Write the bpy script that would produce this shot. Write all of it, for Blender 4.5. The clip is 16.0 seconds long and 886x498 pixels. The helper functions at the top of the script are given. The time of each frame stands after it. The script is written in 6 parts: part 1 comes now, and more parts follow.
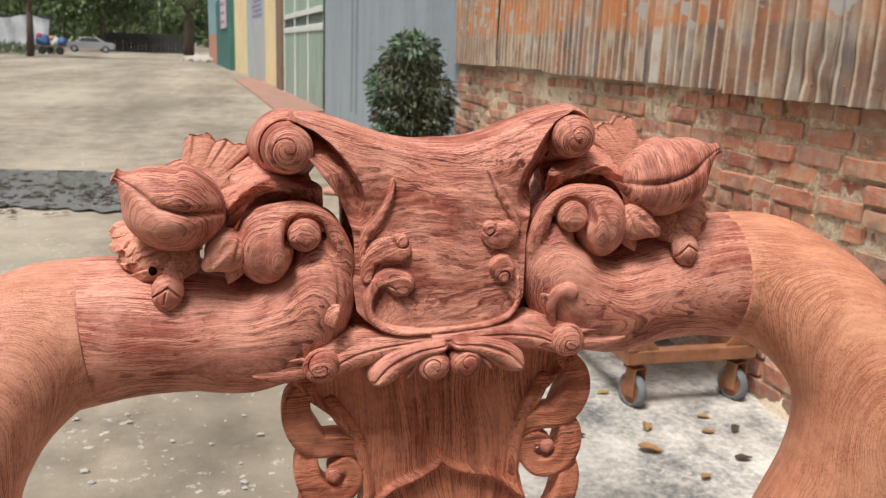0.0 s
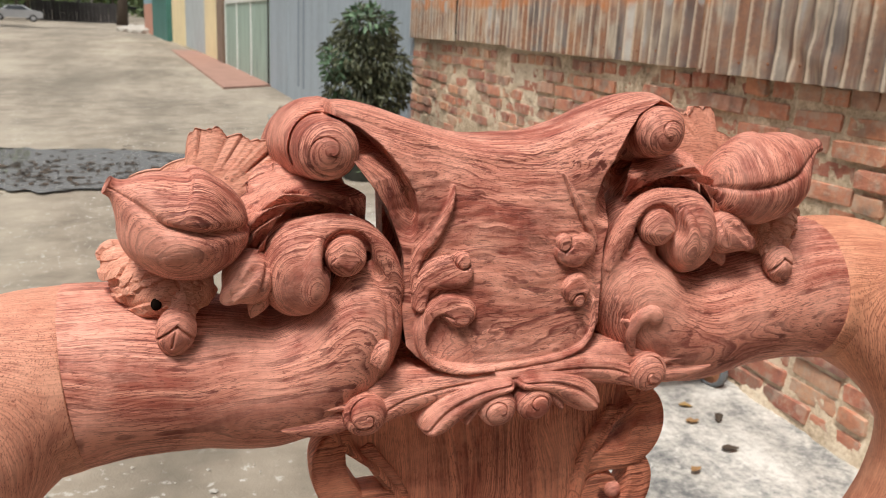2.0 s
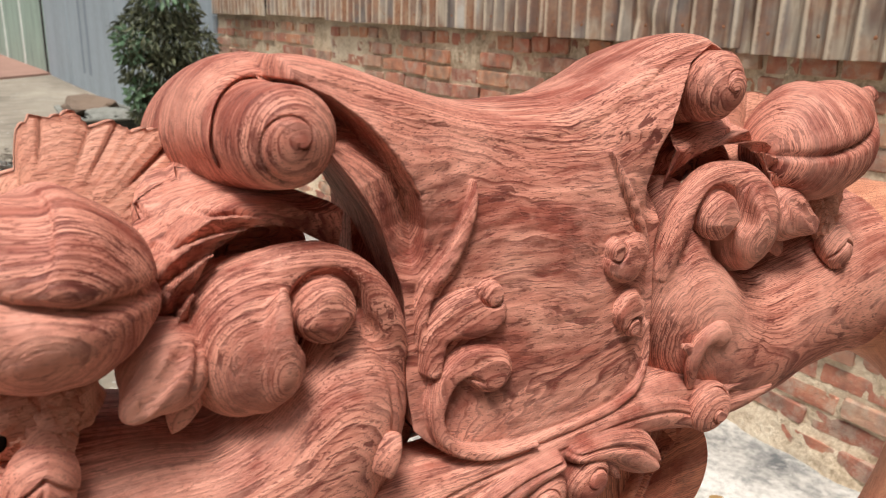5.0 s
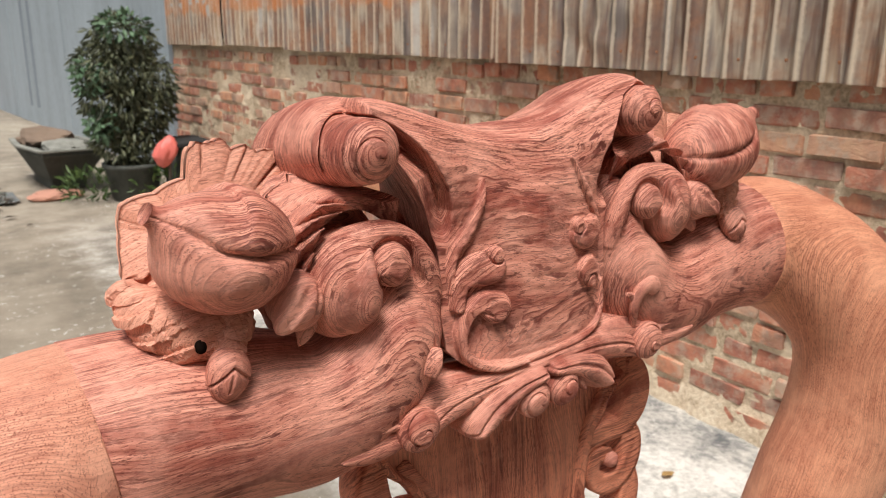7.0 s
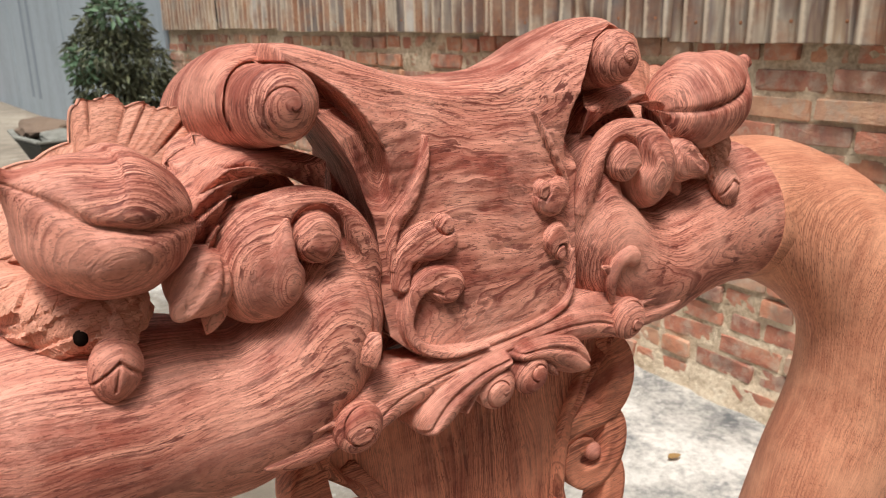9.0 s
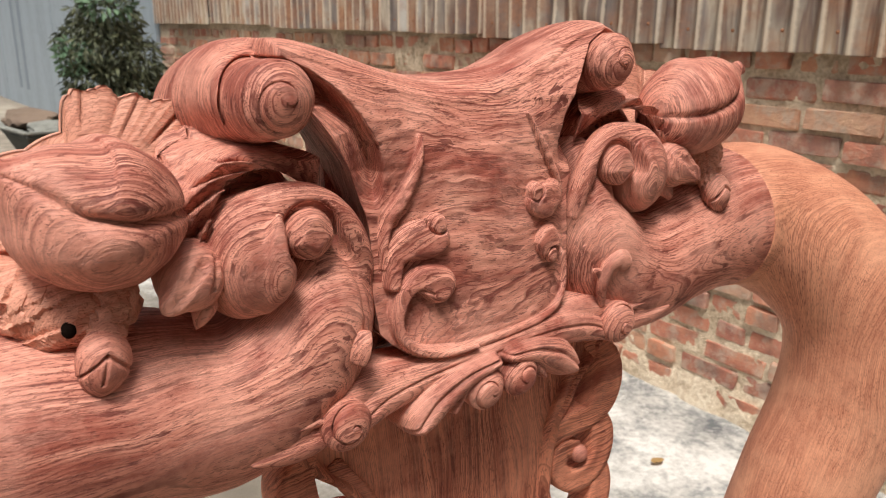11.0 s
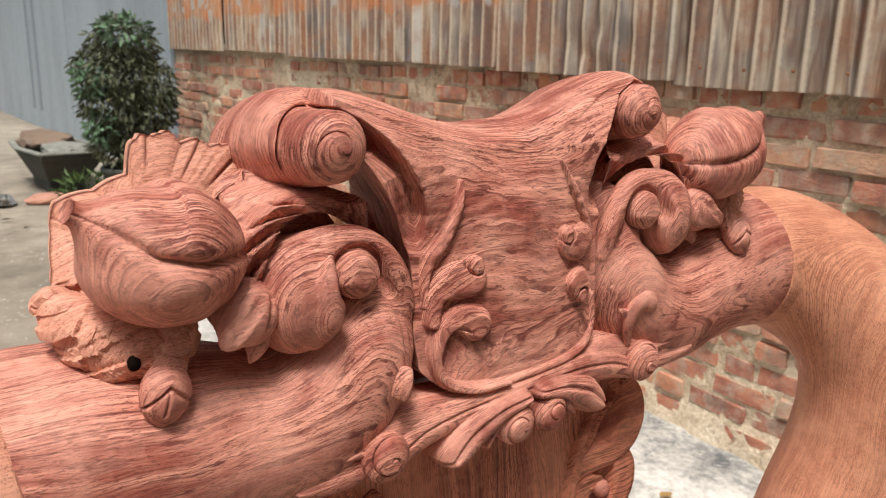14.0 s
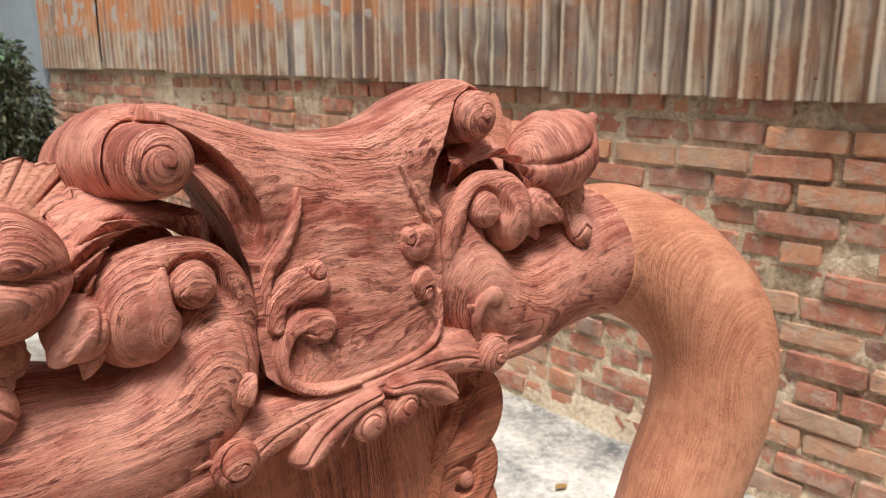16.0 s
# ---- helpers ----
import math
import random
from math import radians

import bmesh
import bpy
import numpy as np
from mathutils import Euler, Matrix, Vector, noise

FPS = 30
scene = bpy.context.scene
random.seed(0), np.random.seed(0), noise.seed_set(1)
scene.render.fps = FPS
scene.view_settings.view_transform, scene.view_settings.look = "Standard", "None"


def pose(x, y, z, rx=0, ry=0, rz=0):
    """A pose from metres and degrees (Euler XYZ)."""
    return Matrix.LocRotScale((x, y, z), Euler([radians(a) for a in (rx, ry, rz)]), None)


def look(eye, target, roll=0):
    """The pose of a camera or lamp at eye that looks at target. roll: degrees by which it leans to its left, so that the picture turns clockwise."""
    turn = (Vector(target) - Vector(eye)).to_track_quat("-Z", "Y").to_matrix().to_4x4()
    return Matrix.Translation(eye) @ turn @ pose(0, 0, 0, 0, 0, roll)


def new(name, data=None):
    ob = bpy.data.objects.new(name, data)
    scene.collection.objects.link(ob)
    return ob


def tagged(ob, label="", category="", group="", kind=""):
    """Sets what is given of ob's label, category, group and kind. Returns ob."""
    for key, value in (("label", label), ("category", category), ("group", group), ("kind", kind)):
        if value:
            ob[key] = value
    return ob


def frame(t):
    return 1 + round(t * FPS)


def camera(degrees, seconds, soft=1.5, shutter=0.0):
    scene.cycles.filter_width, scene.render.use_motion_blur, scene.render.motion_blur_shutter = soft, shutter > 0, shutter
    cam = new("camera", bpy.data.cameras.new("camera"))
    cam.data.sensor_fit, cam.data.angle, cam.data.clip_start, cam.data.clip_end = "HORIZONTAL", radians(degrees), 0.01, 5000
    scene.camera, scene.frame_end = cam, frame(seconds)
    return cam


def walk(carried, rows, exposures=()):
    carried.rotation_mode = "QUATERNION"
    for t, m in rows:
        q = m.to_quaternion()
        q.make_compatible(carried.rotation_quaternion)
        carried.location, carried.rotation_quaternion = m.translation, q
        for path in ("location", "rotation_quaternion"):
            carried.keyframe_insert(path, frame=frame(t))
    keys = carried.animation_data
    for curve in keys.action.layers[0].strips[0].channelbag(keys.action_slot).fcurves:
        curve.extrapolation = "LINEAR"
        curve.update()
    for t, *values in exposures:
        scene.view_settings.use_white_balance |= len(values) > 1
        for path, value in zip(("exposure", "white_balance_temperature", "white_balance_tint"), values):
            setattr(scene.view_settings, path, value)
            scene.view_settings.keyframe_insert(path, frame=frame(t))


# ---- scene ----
cam = camera(59.0, 16.0, soft=1.0)
METRES, EYE, TILT, LEAN, TURN = 1.0, 1.25, 2.6, 1.9, -14.5
ROWS = [
    (0.0, 0.0, 0.0, 0.0, 1.23, -16.66, -4.13),
    (0.5, -0.0471, 0.088, -0.0037, 0.01, -16.86, -4.24),
    (1.0, -0.0753, 0.1275, -0.01, -0.97, -17.2, -4.54),
    (1.5, -0.0891, 0.1371, -0.0101, -1.79, -17.68, -4.84),
    (2.0, -0.1084, 0.1528, -0.0129, -2.77, -18.15, -4.98),
    (2.5, -0.1341, 0.1766, -0.016, -4.05, -18.59, -4.83),
    (3.0, -0.1667, 0.2188, -0.0229, -5.91, -18.84, -4.52),
    (3.5, -0.1759, 0.2881, -0.0393, -8.35, -19.02, -4.18),
    (4.0, -0.1826, 0.3531, -0.0509, -11.35, -19.14, -3.99),
    (4.5, -0.1857, 0.4192, -0.0687, -14.58, -19.15, -4.13),
    (7.0, -0.3145, 0.2206, -0.0385, -21.02, -16.76, -3.21),
    (7.5, -0.2962, 0.24, -0.0495, -21.01, -16.9, -2.58),
    (8.0, -0.263, 0.2635, -0.0675, -20.95, -17.26, -2.11),
    (8.5, -0.2442, 0.2742, -0.0691, -20.79, -17.72, -1.77),
    (9.0, -0.2383, 0.2743, -0.07, -20.68, -18.0, -1.68),
    (11.5, -0.2434, 0.2763, -0.0713, -21.29, -17.8, -3.69),
    (12.0, -0.2557, 0.2755, -0.0688, -21.32, -17.66, -4.22),
    (12.5, -0.265, 0.2829, -0.0676, -21.1, -17.39, -4.56),
    (13.0, -0.2761, 0.2906, -0.063, -20.73, -16.97, -4.6),
    (13.5, -0.2781, 0.2795, -0.0594, -20.47, -16.51, -4.41),
    (14.0, -0.2735, 0.2653, -0.0551, -20.57, -16.04, -4.09),
    (14.5, -0.2649, 0.2433, -0.0549, -21.17, -15.69, -3.79),
    (15.0, -0.2521, 0.2322, -0.055, -22.29, -15.48, -3.56),
    (15.5, -0.2446, 0.2275, -0.0518, -24.32, -15.24, -3.24),
    (16.0, -0.2378, 0.2235, -0.0517, -28.09, -14.8, -2.93),
]
walk(cam, [(t, pose(0, 0, EYE, TILT, LEAN, TURN) @ pose(METRES * x, METRES * y, METRES * z, 90 + pitch, roll, yaw)) for t, x, y, z, yaw, pitch, roll in ROWS])
cam.data.dof.use_dof = True
cam.data.dof.focus_distance = 0.60
cam.data.dof.aperture_fstop = 16.0

# ---- light: bright overcast day ----
world = bpy.data.worlds.new("overcast_sky")
world.use_nodes = True
scene.world = world
wn = world.node_tree
sky = wn.nodes.new("ShaderNodeTexSky")
sky.sky_type = "NISHITA"
sky.sun_disc = False
sky.sun_elevation = radians(65)
sky.sun_rotation = radians(224)
sky.air_density = 1.0
sky.dust_density = 6.0
sky.ozone_density = 1.0
hsv = wn.nodes.new("ShaderNodeHueSaturation")
hsv.inputs["Saturation"].default_value = 0.25
wn.links.new(sky.outputs["Color"], hsv.inputs["Color"])
wn.links.new(hsv.outputs["Color"], wn.nodes["Background"].inputs["Color"])
wn.nodes["Background"].inputs["Strength"].default_value = 0.092
sun = new("sun", bpy.data.lights.new("sun", "SUN"))
sun.data.energy = 3.4
sun.data.angle = radians(16)
sun.data.color = (1.0, 0.96, 0.9)
sun.matrix_world = look((-2.0, -2.1, 6.2), (0, 0, 0))
scene.view_settings.exposure = 0.03

# ---- materials ----
def material(name):
    m = bpy.data.materials.new(name)
    m.use_nodes = True
    return m, m.node_tree, m.node_tree.nodes["Principled BSDF"]


def node(nt, kind, **values):
    n = nt.nodes.new("ShaderNode" + kind)
    for key, value in values.items():
        key = key.replace("_", " ")
        if hasattr(value, "is_linked"):
            nt.links.new(value, n.inputs[key])
        else:
            n.inputs[key].default_value = value
    return n


def coords(nt, kind="Object"):
    return nt.nodes.new("ShaderNodeTexCoord").outputs[kind]


def stretch(nt, vector, scale=(1, 1, 1), rot=(0, 0, 0), loc=(0, 0, 0)):
    n = nt.nodes.new("ShaderNodeMapping")
    nt.links.new(vector, n.inputs["Vector"])
    n.inputs["Scale"].default_value = scale
    n.inputs["Rotation"].default_value = [radians(a) for a in rot]
    n.inputs["Location"].default_value = loc
    return n.outputs["Vector"]


def noise_tex(nt, vector, scale=1.0, detail=4.0, rough=0.55, distort=0.0):
    n = node(nt, "TexNoise", Vector=vector, Scale=scale, Detail=detail, Roughness=rough, Distortion=distort)
    return n.outputs["Fac"]


def ramp(nt, fac, stops):
    n = nt.nodes.new("ShaderNodeValToRGB")
    nt.links.new(fac, n.inputs["Fac"])
    el = n.color_ramp.elements
    while len(el) < len(stops):
        el.new(0.5)
    for e, (pos, col) in zip(el, stops):
        e.position = pos
        e.color = (*col, 1.0) if len(col) == 3 else col
    return n.outputs["Color"]


def grey(v):
    return (v, v, v)


def mixed(nt, fac, a, b, mode="MIX"):
    n = nt.nodes.new("ShaderNodeMix")
    n.data_type = "RGBA"
    n.blend_type = mode
    for key, value in ((0, fac), (6, a), (7, b)):
        if hasattr(value, "is_linked"):
            nt.links.new(value, n.inputs[key])
        elif key == 0:
            n.inputs[0].default_value = value
        else:
            n.inputs[key].default_value = (*value, 1.0)
    return n.outputs[2]


def maths(nt, op, a, b=0.0, c=0.0):
    n = nt.nodes.new("ShaderNodeMath")
    n.operation = op
    for i, value in enumerate((a, b, c)):
        if hasattr(value, "is_linked"):
            nt.links.new(value, n.inputs[i])
        else:
            n.inputs[i].default_value = value
    return n.outputs[0]


def bump(nt, bsdf, height, strength=0.4, distance=0.002, normal=None):
    n = node(nt, "Bump", Height=height, Strength=strength, Distance=distance)
    if normal:
        nt.links.new(normal, n.inputs["Normal"])
    nt.links.new(n.outputs["Normal"], bsdf.inputs["Normal"])
    return n.outputs["Normal"]


def attribute(nt, name, out="Vector"):
    n = nt.nodes.new("ShaderNodeAttribute")
    n.attribute_name = name
    return n.outputs[out]


def wood(name, light, mid, dark, tilt=60.0, figure=1.0, run=1.0, checks=0.9):
    """Raw sanded rosewood: grain runs along the first axis of the grain attribute, growth layers tilt towards the front."""
    m, nt, b = material(name)
    p = attribute(nt, "grain")

    def shifted(vector, scale, amount, detail=2.0):
        warp = node(nt, "TexNoise", Vector=stretch(nt, vector, (0.6, 1.0, 1.0)), Scale=scale, Detail=detail)
        off = nt.nodes.new("ShaderNodeVectorMath")
        off.operation = "MULTIPLY_ADD"
        nt.links.new(warp.outputs["Color"], off.inputs[0])
        off.inputs[1].default_value = amount
        nt.links.new(vector, off.inputs[2])
        return off.outputs[0]

    bent = shifted(shifted(p, 8.0, (0.02 * figure, 0.034 * figure, 0.034 * figure), 1.0), 40.0, (0.001, 0.0009 * figure, 0.0009 * figure), 2.0)
    q = stretch(nt, bent, rot=(tilt, 0, 0))
    layers = noise_tex(nt, stretch(nt, q, (7 * run, 26, 360)), 1.0, 6.0, 0.68)
    bands = noise_tex(nt, stretch(nt, q, (5 * run, 14, 90), loc=(3, 1, 7)), 1.0, 4.0, 0.62)
    veins = noise_tex(nt, stretch(nt, q, (14 * run, 70, 330), loc=(8, 3, 1)), 1.0, 4.0, 0.62)
    pores = noise_tex(nt, stretch(nt, q, (125, 1000, 1300), loc=(1, 5, 2)), 1.0, 3.0, 0.6)
    blotch = noise_tex(nt, p, 18.0, 4.0, 0.6)
    axis = nt.nodes.new("ShaderNodeSeparateXYZ")
    nt.links.new(q, axis.inputs[0])
    wander = noise_tex(nt, stretch(nt, p, (7, 13, 13)), 1.0, 3.0, 0.5)
    phase = maths(nt, "MULTIPLY_ADD", axis.outputs["Z"], 270.0, maths(nt, "MULTIPLY", wander, 5.0))
    saw = maths(nt, "FRACT", phase)
    fine_saw = maths(nt, "FRACT", maths(nt, "MULTIPLY_ADD", phase, 2.7, maths(nt, "MULTIPLY", layers, 0.9)))
    where = noise_tex(nt, stretch(nt, q, (9, 22, 50), loc=(2, 9, 4)), 1.0, 4.0, 0.65)
    red = tuple(x * y for x, y in zip(mid, (0.74, 0.58, 0.58)))
    deep = tuple((x + y) / 2 for x, y in zip(dark, red))
    col = ramp(nt, layers, [(0.36, tuple(0.7 * x + 0.3 * y for x, y in zip(mid, light))), (0.50, tuple(0.3 * x + 0.7 * y for x, y in zip(mid, light))), (0.62, light)])
    col = mixed(nt, ramp(nt, bands, [(0.38, grey(0.9 if checks > 0.4 else 0.4)), (0.52, grey(0.0))]), col, red)
    patchy = ramp(nt, blotch, [(0.36, grey(0.25)), (0.56, grey(1.0))])
    # growth rings: slow rise, sharp edge
    ring = ramp(nt, saw, [(0.0, grey(0.1)), (0.05, grey(0.0)), (0.66, grey(0.10)), (0.84, grey(0.7)), (0.90, grey(1.0)), (0.97, grey(1.0)), (1.0, grey(0.3))])
    ringed = ramp(nt, where, [(0.40, grey(0.06)), (0.58, grey(0.95 if checks > 0.4 else 0.5))])
    col = mixed(nt, maths(nt, "MULTIPLY", ring, ringed), col, mixed(nt, 0.45, deep, dark))
    ring2 = ramp(nt, fine_saw, [(0.68, grey(0.0)), (0.86, grey(1.0)), (0.97, grey(1.0)), (1.0, grey(0.0))])
    ringed2 = ramp(nt, noise_tex(nt, stretch(nt, q, (14, 30, 40), loc=(5, 2, 8)), 1.0, 4.0, 0.65), [(0.40, grey(0.05)), (0.54, grey(0.9 if checks > 0.4 else 0.6))])
    col = mixed(nt, maths(nt, "MULTIPLY", ring2, ringed2), col, deep)
    vein = ramp(nt, veins, [(0.395, grey(1.0)), (0.425, grey(0.0))])
    col = mixed(nt, maths(nt, "MULTIPLY", maths(nt, "MULTIPLY", vein, patchy), checks), col, dark)
    pore = ramp(nt, pores, [(0.39, grey(0.0)), (0.43, grey(1.0))])
    col = mixed(nt, maths(nt, "MULTIPLY", maths(nt, "SUBTRACT", 1.0, pore), 0.8), col, mixed(nt, 0.6, deep, dark))
    # sanding dust and pale worn patches
    pale = tuple(min(0.95, c * k) for c, k in zip(light, (1.08, 1.18, 1.22)))
    dust = ramp(nt, noise_tex(nt, p, 11.0, 6.0, 0.7), [(0.46, grey(0.0)), (0.64, grey(0.55))])
    col = mixed(nt, dust, col, pale)
    scuff = ramp(nt, noise_tex(nt, stretch(nt, p, (60, 300, 300), loc=(4, 4, 1)), 1.0, 4.0, 0.7), [(0.60, grey(0.0)), (0.72, grey(0.42))])
    col = mixed(nt, scuff, col, pale)
    nt.links.new(col, b.inputs["Base Color"])
    nt.links.new(maths(nt, "MULTIPLY_ADD", layers, 0.25, 0.46), b.inputs["Roughness"])
    b.inputs["Specular IOR Level"].default_value = 0.45
    fine = noise_tex(nt, stretch(nt, p, (500, 900, 900)), 1.0, 2.0, 0.5)
    h = maths(nt, "ADD", maths(nt, "MULTIPLY", pore, 0.8), maths(nt, "MULTIPLY_ADD", layers, 1.2, maths(nt, "MULTIPLY", fine, 0.5)))
    h = maths(nt, "MULTIPLY_ADD", maths(nt, "MULTIPLY", ring, ringed), -0.15, maths(nt, "MULTIPLY_ADD", vein, -0.45 * checks, h))
    bump(nt, b, h, 0.6, 0.0012)
    return m


ROSE = wood("raw_rosewood", (0.87, 0.392, 0.284), (0.50, 0.154, 0.100), (0.17, 0.036, 0.025), 74.0, 1.0, 1.0, 0.95)
FACED = wood("rosewood_cut_along_its_layers", (0.87, 0.392, 0.284), (0.48, 0.146, 0.095), (0.17, 0.036, 0.025), 82.0, 1.0, 1.8, 0.95)
POST = wood("raw_rosewood_post", (0.83, 0.385, 0.232), (0.58, 0.210, 0.116), (0.24, 0.062, 0.036), 80.0, 0.8, 0.6, 0.25)
POST_RED = wood("raw_rosewood_red_post", (0.84, 0.400, 0.268), (0.56, 0.200, 0.124), (0.22, 0.054, 0.033), 80.0, 0.8, 0.6, 0.25)
SAWN = wood("rough_cut_rosewood", (0.84, 0.41, 0.285), (0.62, 0.25, 0.160), (0.30, 0.09, 0.056), 82.0, 0.6, 1.0, 0.3)
BOARD = wood("rosewood_board", (0.86, 0.335, 0.200), (0.60, 0.190, 0.106), (0.17, 0.036, 0.020), 52.0, 1.1, 0.35, 0.9)


def mortar_material():
    m, nt, b = material("crumbling_mortar")
    p = coords(nt)
    a = noise_tex(nt, p, 3.0, 6.0, 0.6)
    c = noise_tex(nt, p, 60.0, 5.0, 0.7)
    col = ramp(nt, maths(nt, "MULTIPLY_ADD", c, 0.5, maths(nt, "MULTIPLY", a, 0.5)), [(0.34, (0.19, 0.135, 0.095)), (0.43, (0.46, 0.345, 0.23)), (0.53, (0.70, 0.56, 0.40)), (0.66, (0.86, 0.75, 0.59))])
    nt.links.new(col, b.inputs["Base Color"])
    b.inputs["Roughness"].default_value = 0.95
    bump(nt, b, c, 0.9, 0.01)
    return m


def brick_material(random_out):
    m, nt, b = material("old_red_brick_" + random_out.lower().replace(" ", "_"))
    p = coords(nt)
    if random_out == "Random":
        info = nt.nodes.new("ShaderNodeObjectInfo").outputs["Random"]
    else:
        info = nt.nodes.new("ShaderNodeNewGeometry").outputs["Random Per Island"]
    seed = nt.nodes.new("ShaderNodeVectorMath")
    seed.operation = "MULTIPLY_ADD"
    nt.links.new(info, seed.inputs[0])
    seed.inputs[1].default_value = (37, 91, 53)
    nt.links.new(p, seed.inputs[2])
    q = seed.outputs[0]
    base = ramp(nt, info, [(0.0, (0.30, 0.12, 0.095)), (0.2, (0.52, 0.20, 0.135)), (0.45, (0.64, 0.26, 0.165)), (0.65, (0.76, 0.37, 0.20)), (0.80, (0.66, 0.50, 0.35)), (1.0, (0.40, 0.20, 0.16))])
    a = noise_tex(nt, q, 14.0, 6.0, 0.7)
    c = noise_tex(nt, q, 80.0, 5.0, 0.7)
    col = mixed(nt, 0.5, base, ramp(nt, a, [(0.32, (0.17, 0.08, 0.065)), (0.48, (0.45, 0.17, 0.105)), (0.62, (0.58, 0.31, 0.19))]))
    dirt = ramp(nt, noise_tex(nt, q, 17.0, 6.0, 0.72), [(0.48, grey(0.0)), (0.60, grey(1.0))])
    col = mixed(nt, maths(nt, "MULTIPLY", dirt, 0.62), col, (0.54, 0.43, 0.33))
    soot = ramp(nt, noise_tex(nt, q, 6.0, 4.0, 0.6), [(0.34, grey(0.5)), (0.46, grey(0.0))])
    col = mixed(nt, soot, col, (0.13, 0.10, 0.085))
    nt.links.new(col, b.inputs["Base Color"])
    b.inputs["Roughness"].default_value = 0.92
    bump(nt, b, maths(nt, "ADD", a, c), 0.7, 0.006)
    return m


def tin_material():
    """Galvanised roofing sheet: zinc grey, bleached tan dirt, orange rust that is strongest some way up."""
    m, nt, b = material("rusted_corrugated_tin")
    p = coords(nt)
    info = nt.nodes.new("ShaderNodeObjectInfo").outputs["Random"]
    seed = nt.nodes.new("ShaderNodeVectorMath")
    seed.operation = "MULTIPLY_ADD"
    nt.links.new(info, seed.inputs[0])
    seed.inputs[1].default_value = (13, 31, 17)
    nt.links.new(p, seed.inputs[2])
    q = seed.outputs[0]
    run = noise_tex(nt, stretch(nt, q, (1, 11, 0.9)), 1.0, 4.0, 0.6)
    patch = noise_tex(nt, stretch(nt, q, (1, 5, 4)), 1.0, 6.0, 0.62)
    fine = noise_tex(nt, q, 60.0, 5.0, 0.7)
    col = ramp(nt, run, [(0.34, (0.07, 0.06, 0.065)), (0.42, (0.26, 0.22, 0.20)), (0.49, (0.50, 0.43, 0.34)), (0.54, (0.20, 0.125, 0.10)), (0.60, (0.44, 0.33, 0.23)), (0.68, (0.58, 0.56, 0.52))])
    col = mixed(nt, 0.12, col, (0.52, 0.40, 0.29))
    rust = ramp(nt, patch, [(0.45, grey(0.0)), (0.6, grey(1.0))])
    col = mixed(nt, maths(nt, "MULTIPLY", rust, 0.65), col, ramp(nt, fine, [(0.35, (0.23, 0.085, 0.04)), (0.65, (0.42, 0.17, 0.07))]))
    tar = ramp(nt, noise_tex(nt, stretch(nt, q, (1, 3.5, 2.6), loc=(7, 1, 3)), 1.0, 5.0, 0.6), [(0.40, grey(0.45)), (0.50, grey(0.0))])
    col = mixed(nt, tar, col, (0.13, 0.105, 0.10))
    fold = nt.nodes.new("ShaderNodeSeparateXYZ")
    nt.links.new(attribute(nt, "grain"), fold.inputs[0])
    # pale tan along the ridge crests: their highlights are put into the colour
    crest_light = ramp(nt, maths(nt, "ADD", maths(nt, "MULTIPLY", fold.outputs["X"], 0.5), maths(nt, "MULTIPLY", fine, 0.3)), [(0.42, grey(0.0)), (0.60, grey(0.62))])
    col = mixed(nt, crest_light, col, (0.78, 0.66, 0.51))
    z = nt.nodes.new("ShaderNodeSeparateXYZ")
    nt.links.new(p, z.inputs[0])
    edge = noise_tex(nt, stretch(nt, q, (1, 9, 3)), 1.0, 4.0, 0.6)
    band = maths(nt, "ADD", z.outputs["Z"], maths(nt, "MULTIPLY", edge, 0.16))
    paint = ramp(nt, maths(nt, "MULTIPLY", band, 0.5), [(0.735, grey(0.0)), (0.748, grey(1.0)), (0.86, grey(1.0)), (0.90, grey(0.2))])
    col = mixed(nt, maths(nt, "MULTIPLY", maths(nt, "MULTIPLY", paint, ramp(nt, run, [(0.36, grey(0.25)), (0.52, grey(1.0))])), ramp(nt, patch, [(0.36, grey(0.15)), (0.56, grey(0.75))])), col, (0.60, 0.225, 0.075))
    flake = ramp(nt, noise_tex(nt, stretch(nt, q, (1, 8, 7), loc=(4, 2, 9)), 1.0, 3.0, 0.5), [(0.60, grey(0.0)), (0.615, grey(1.0))])
    col = mixed(nt, maths(nt, "MULTIPLY", maths(nt, "MULTIPLY", flake, paint), 0.85), col, (0.44, 0.44, 0.42))
    nt.links.new(col, b.inputs["Base Color"])
    b.inputs["Metallic"].default_value = 0.22
    b.inputs["Roughness"].default_value = 0.5
    bump(nt, b, fine, 0.25, 0.003)
    return m


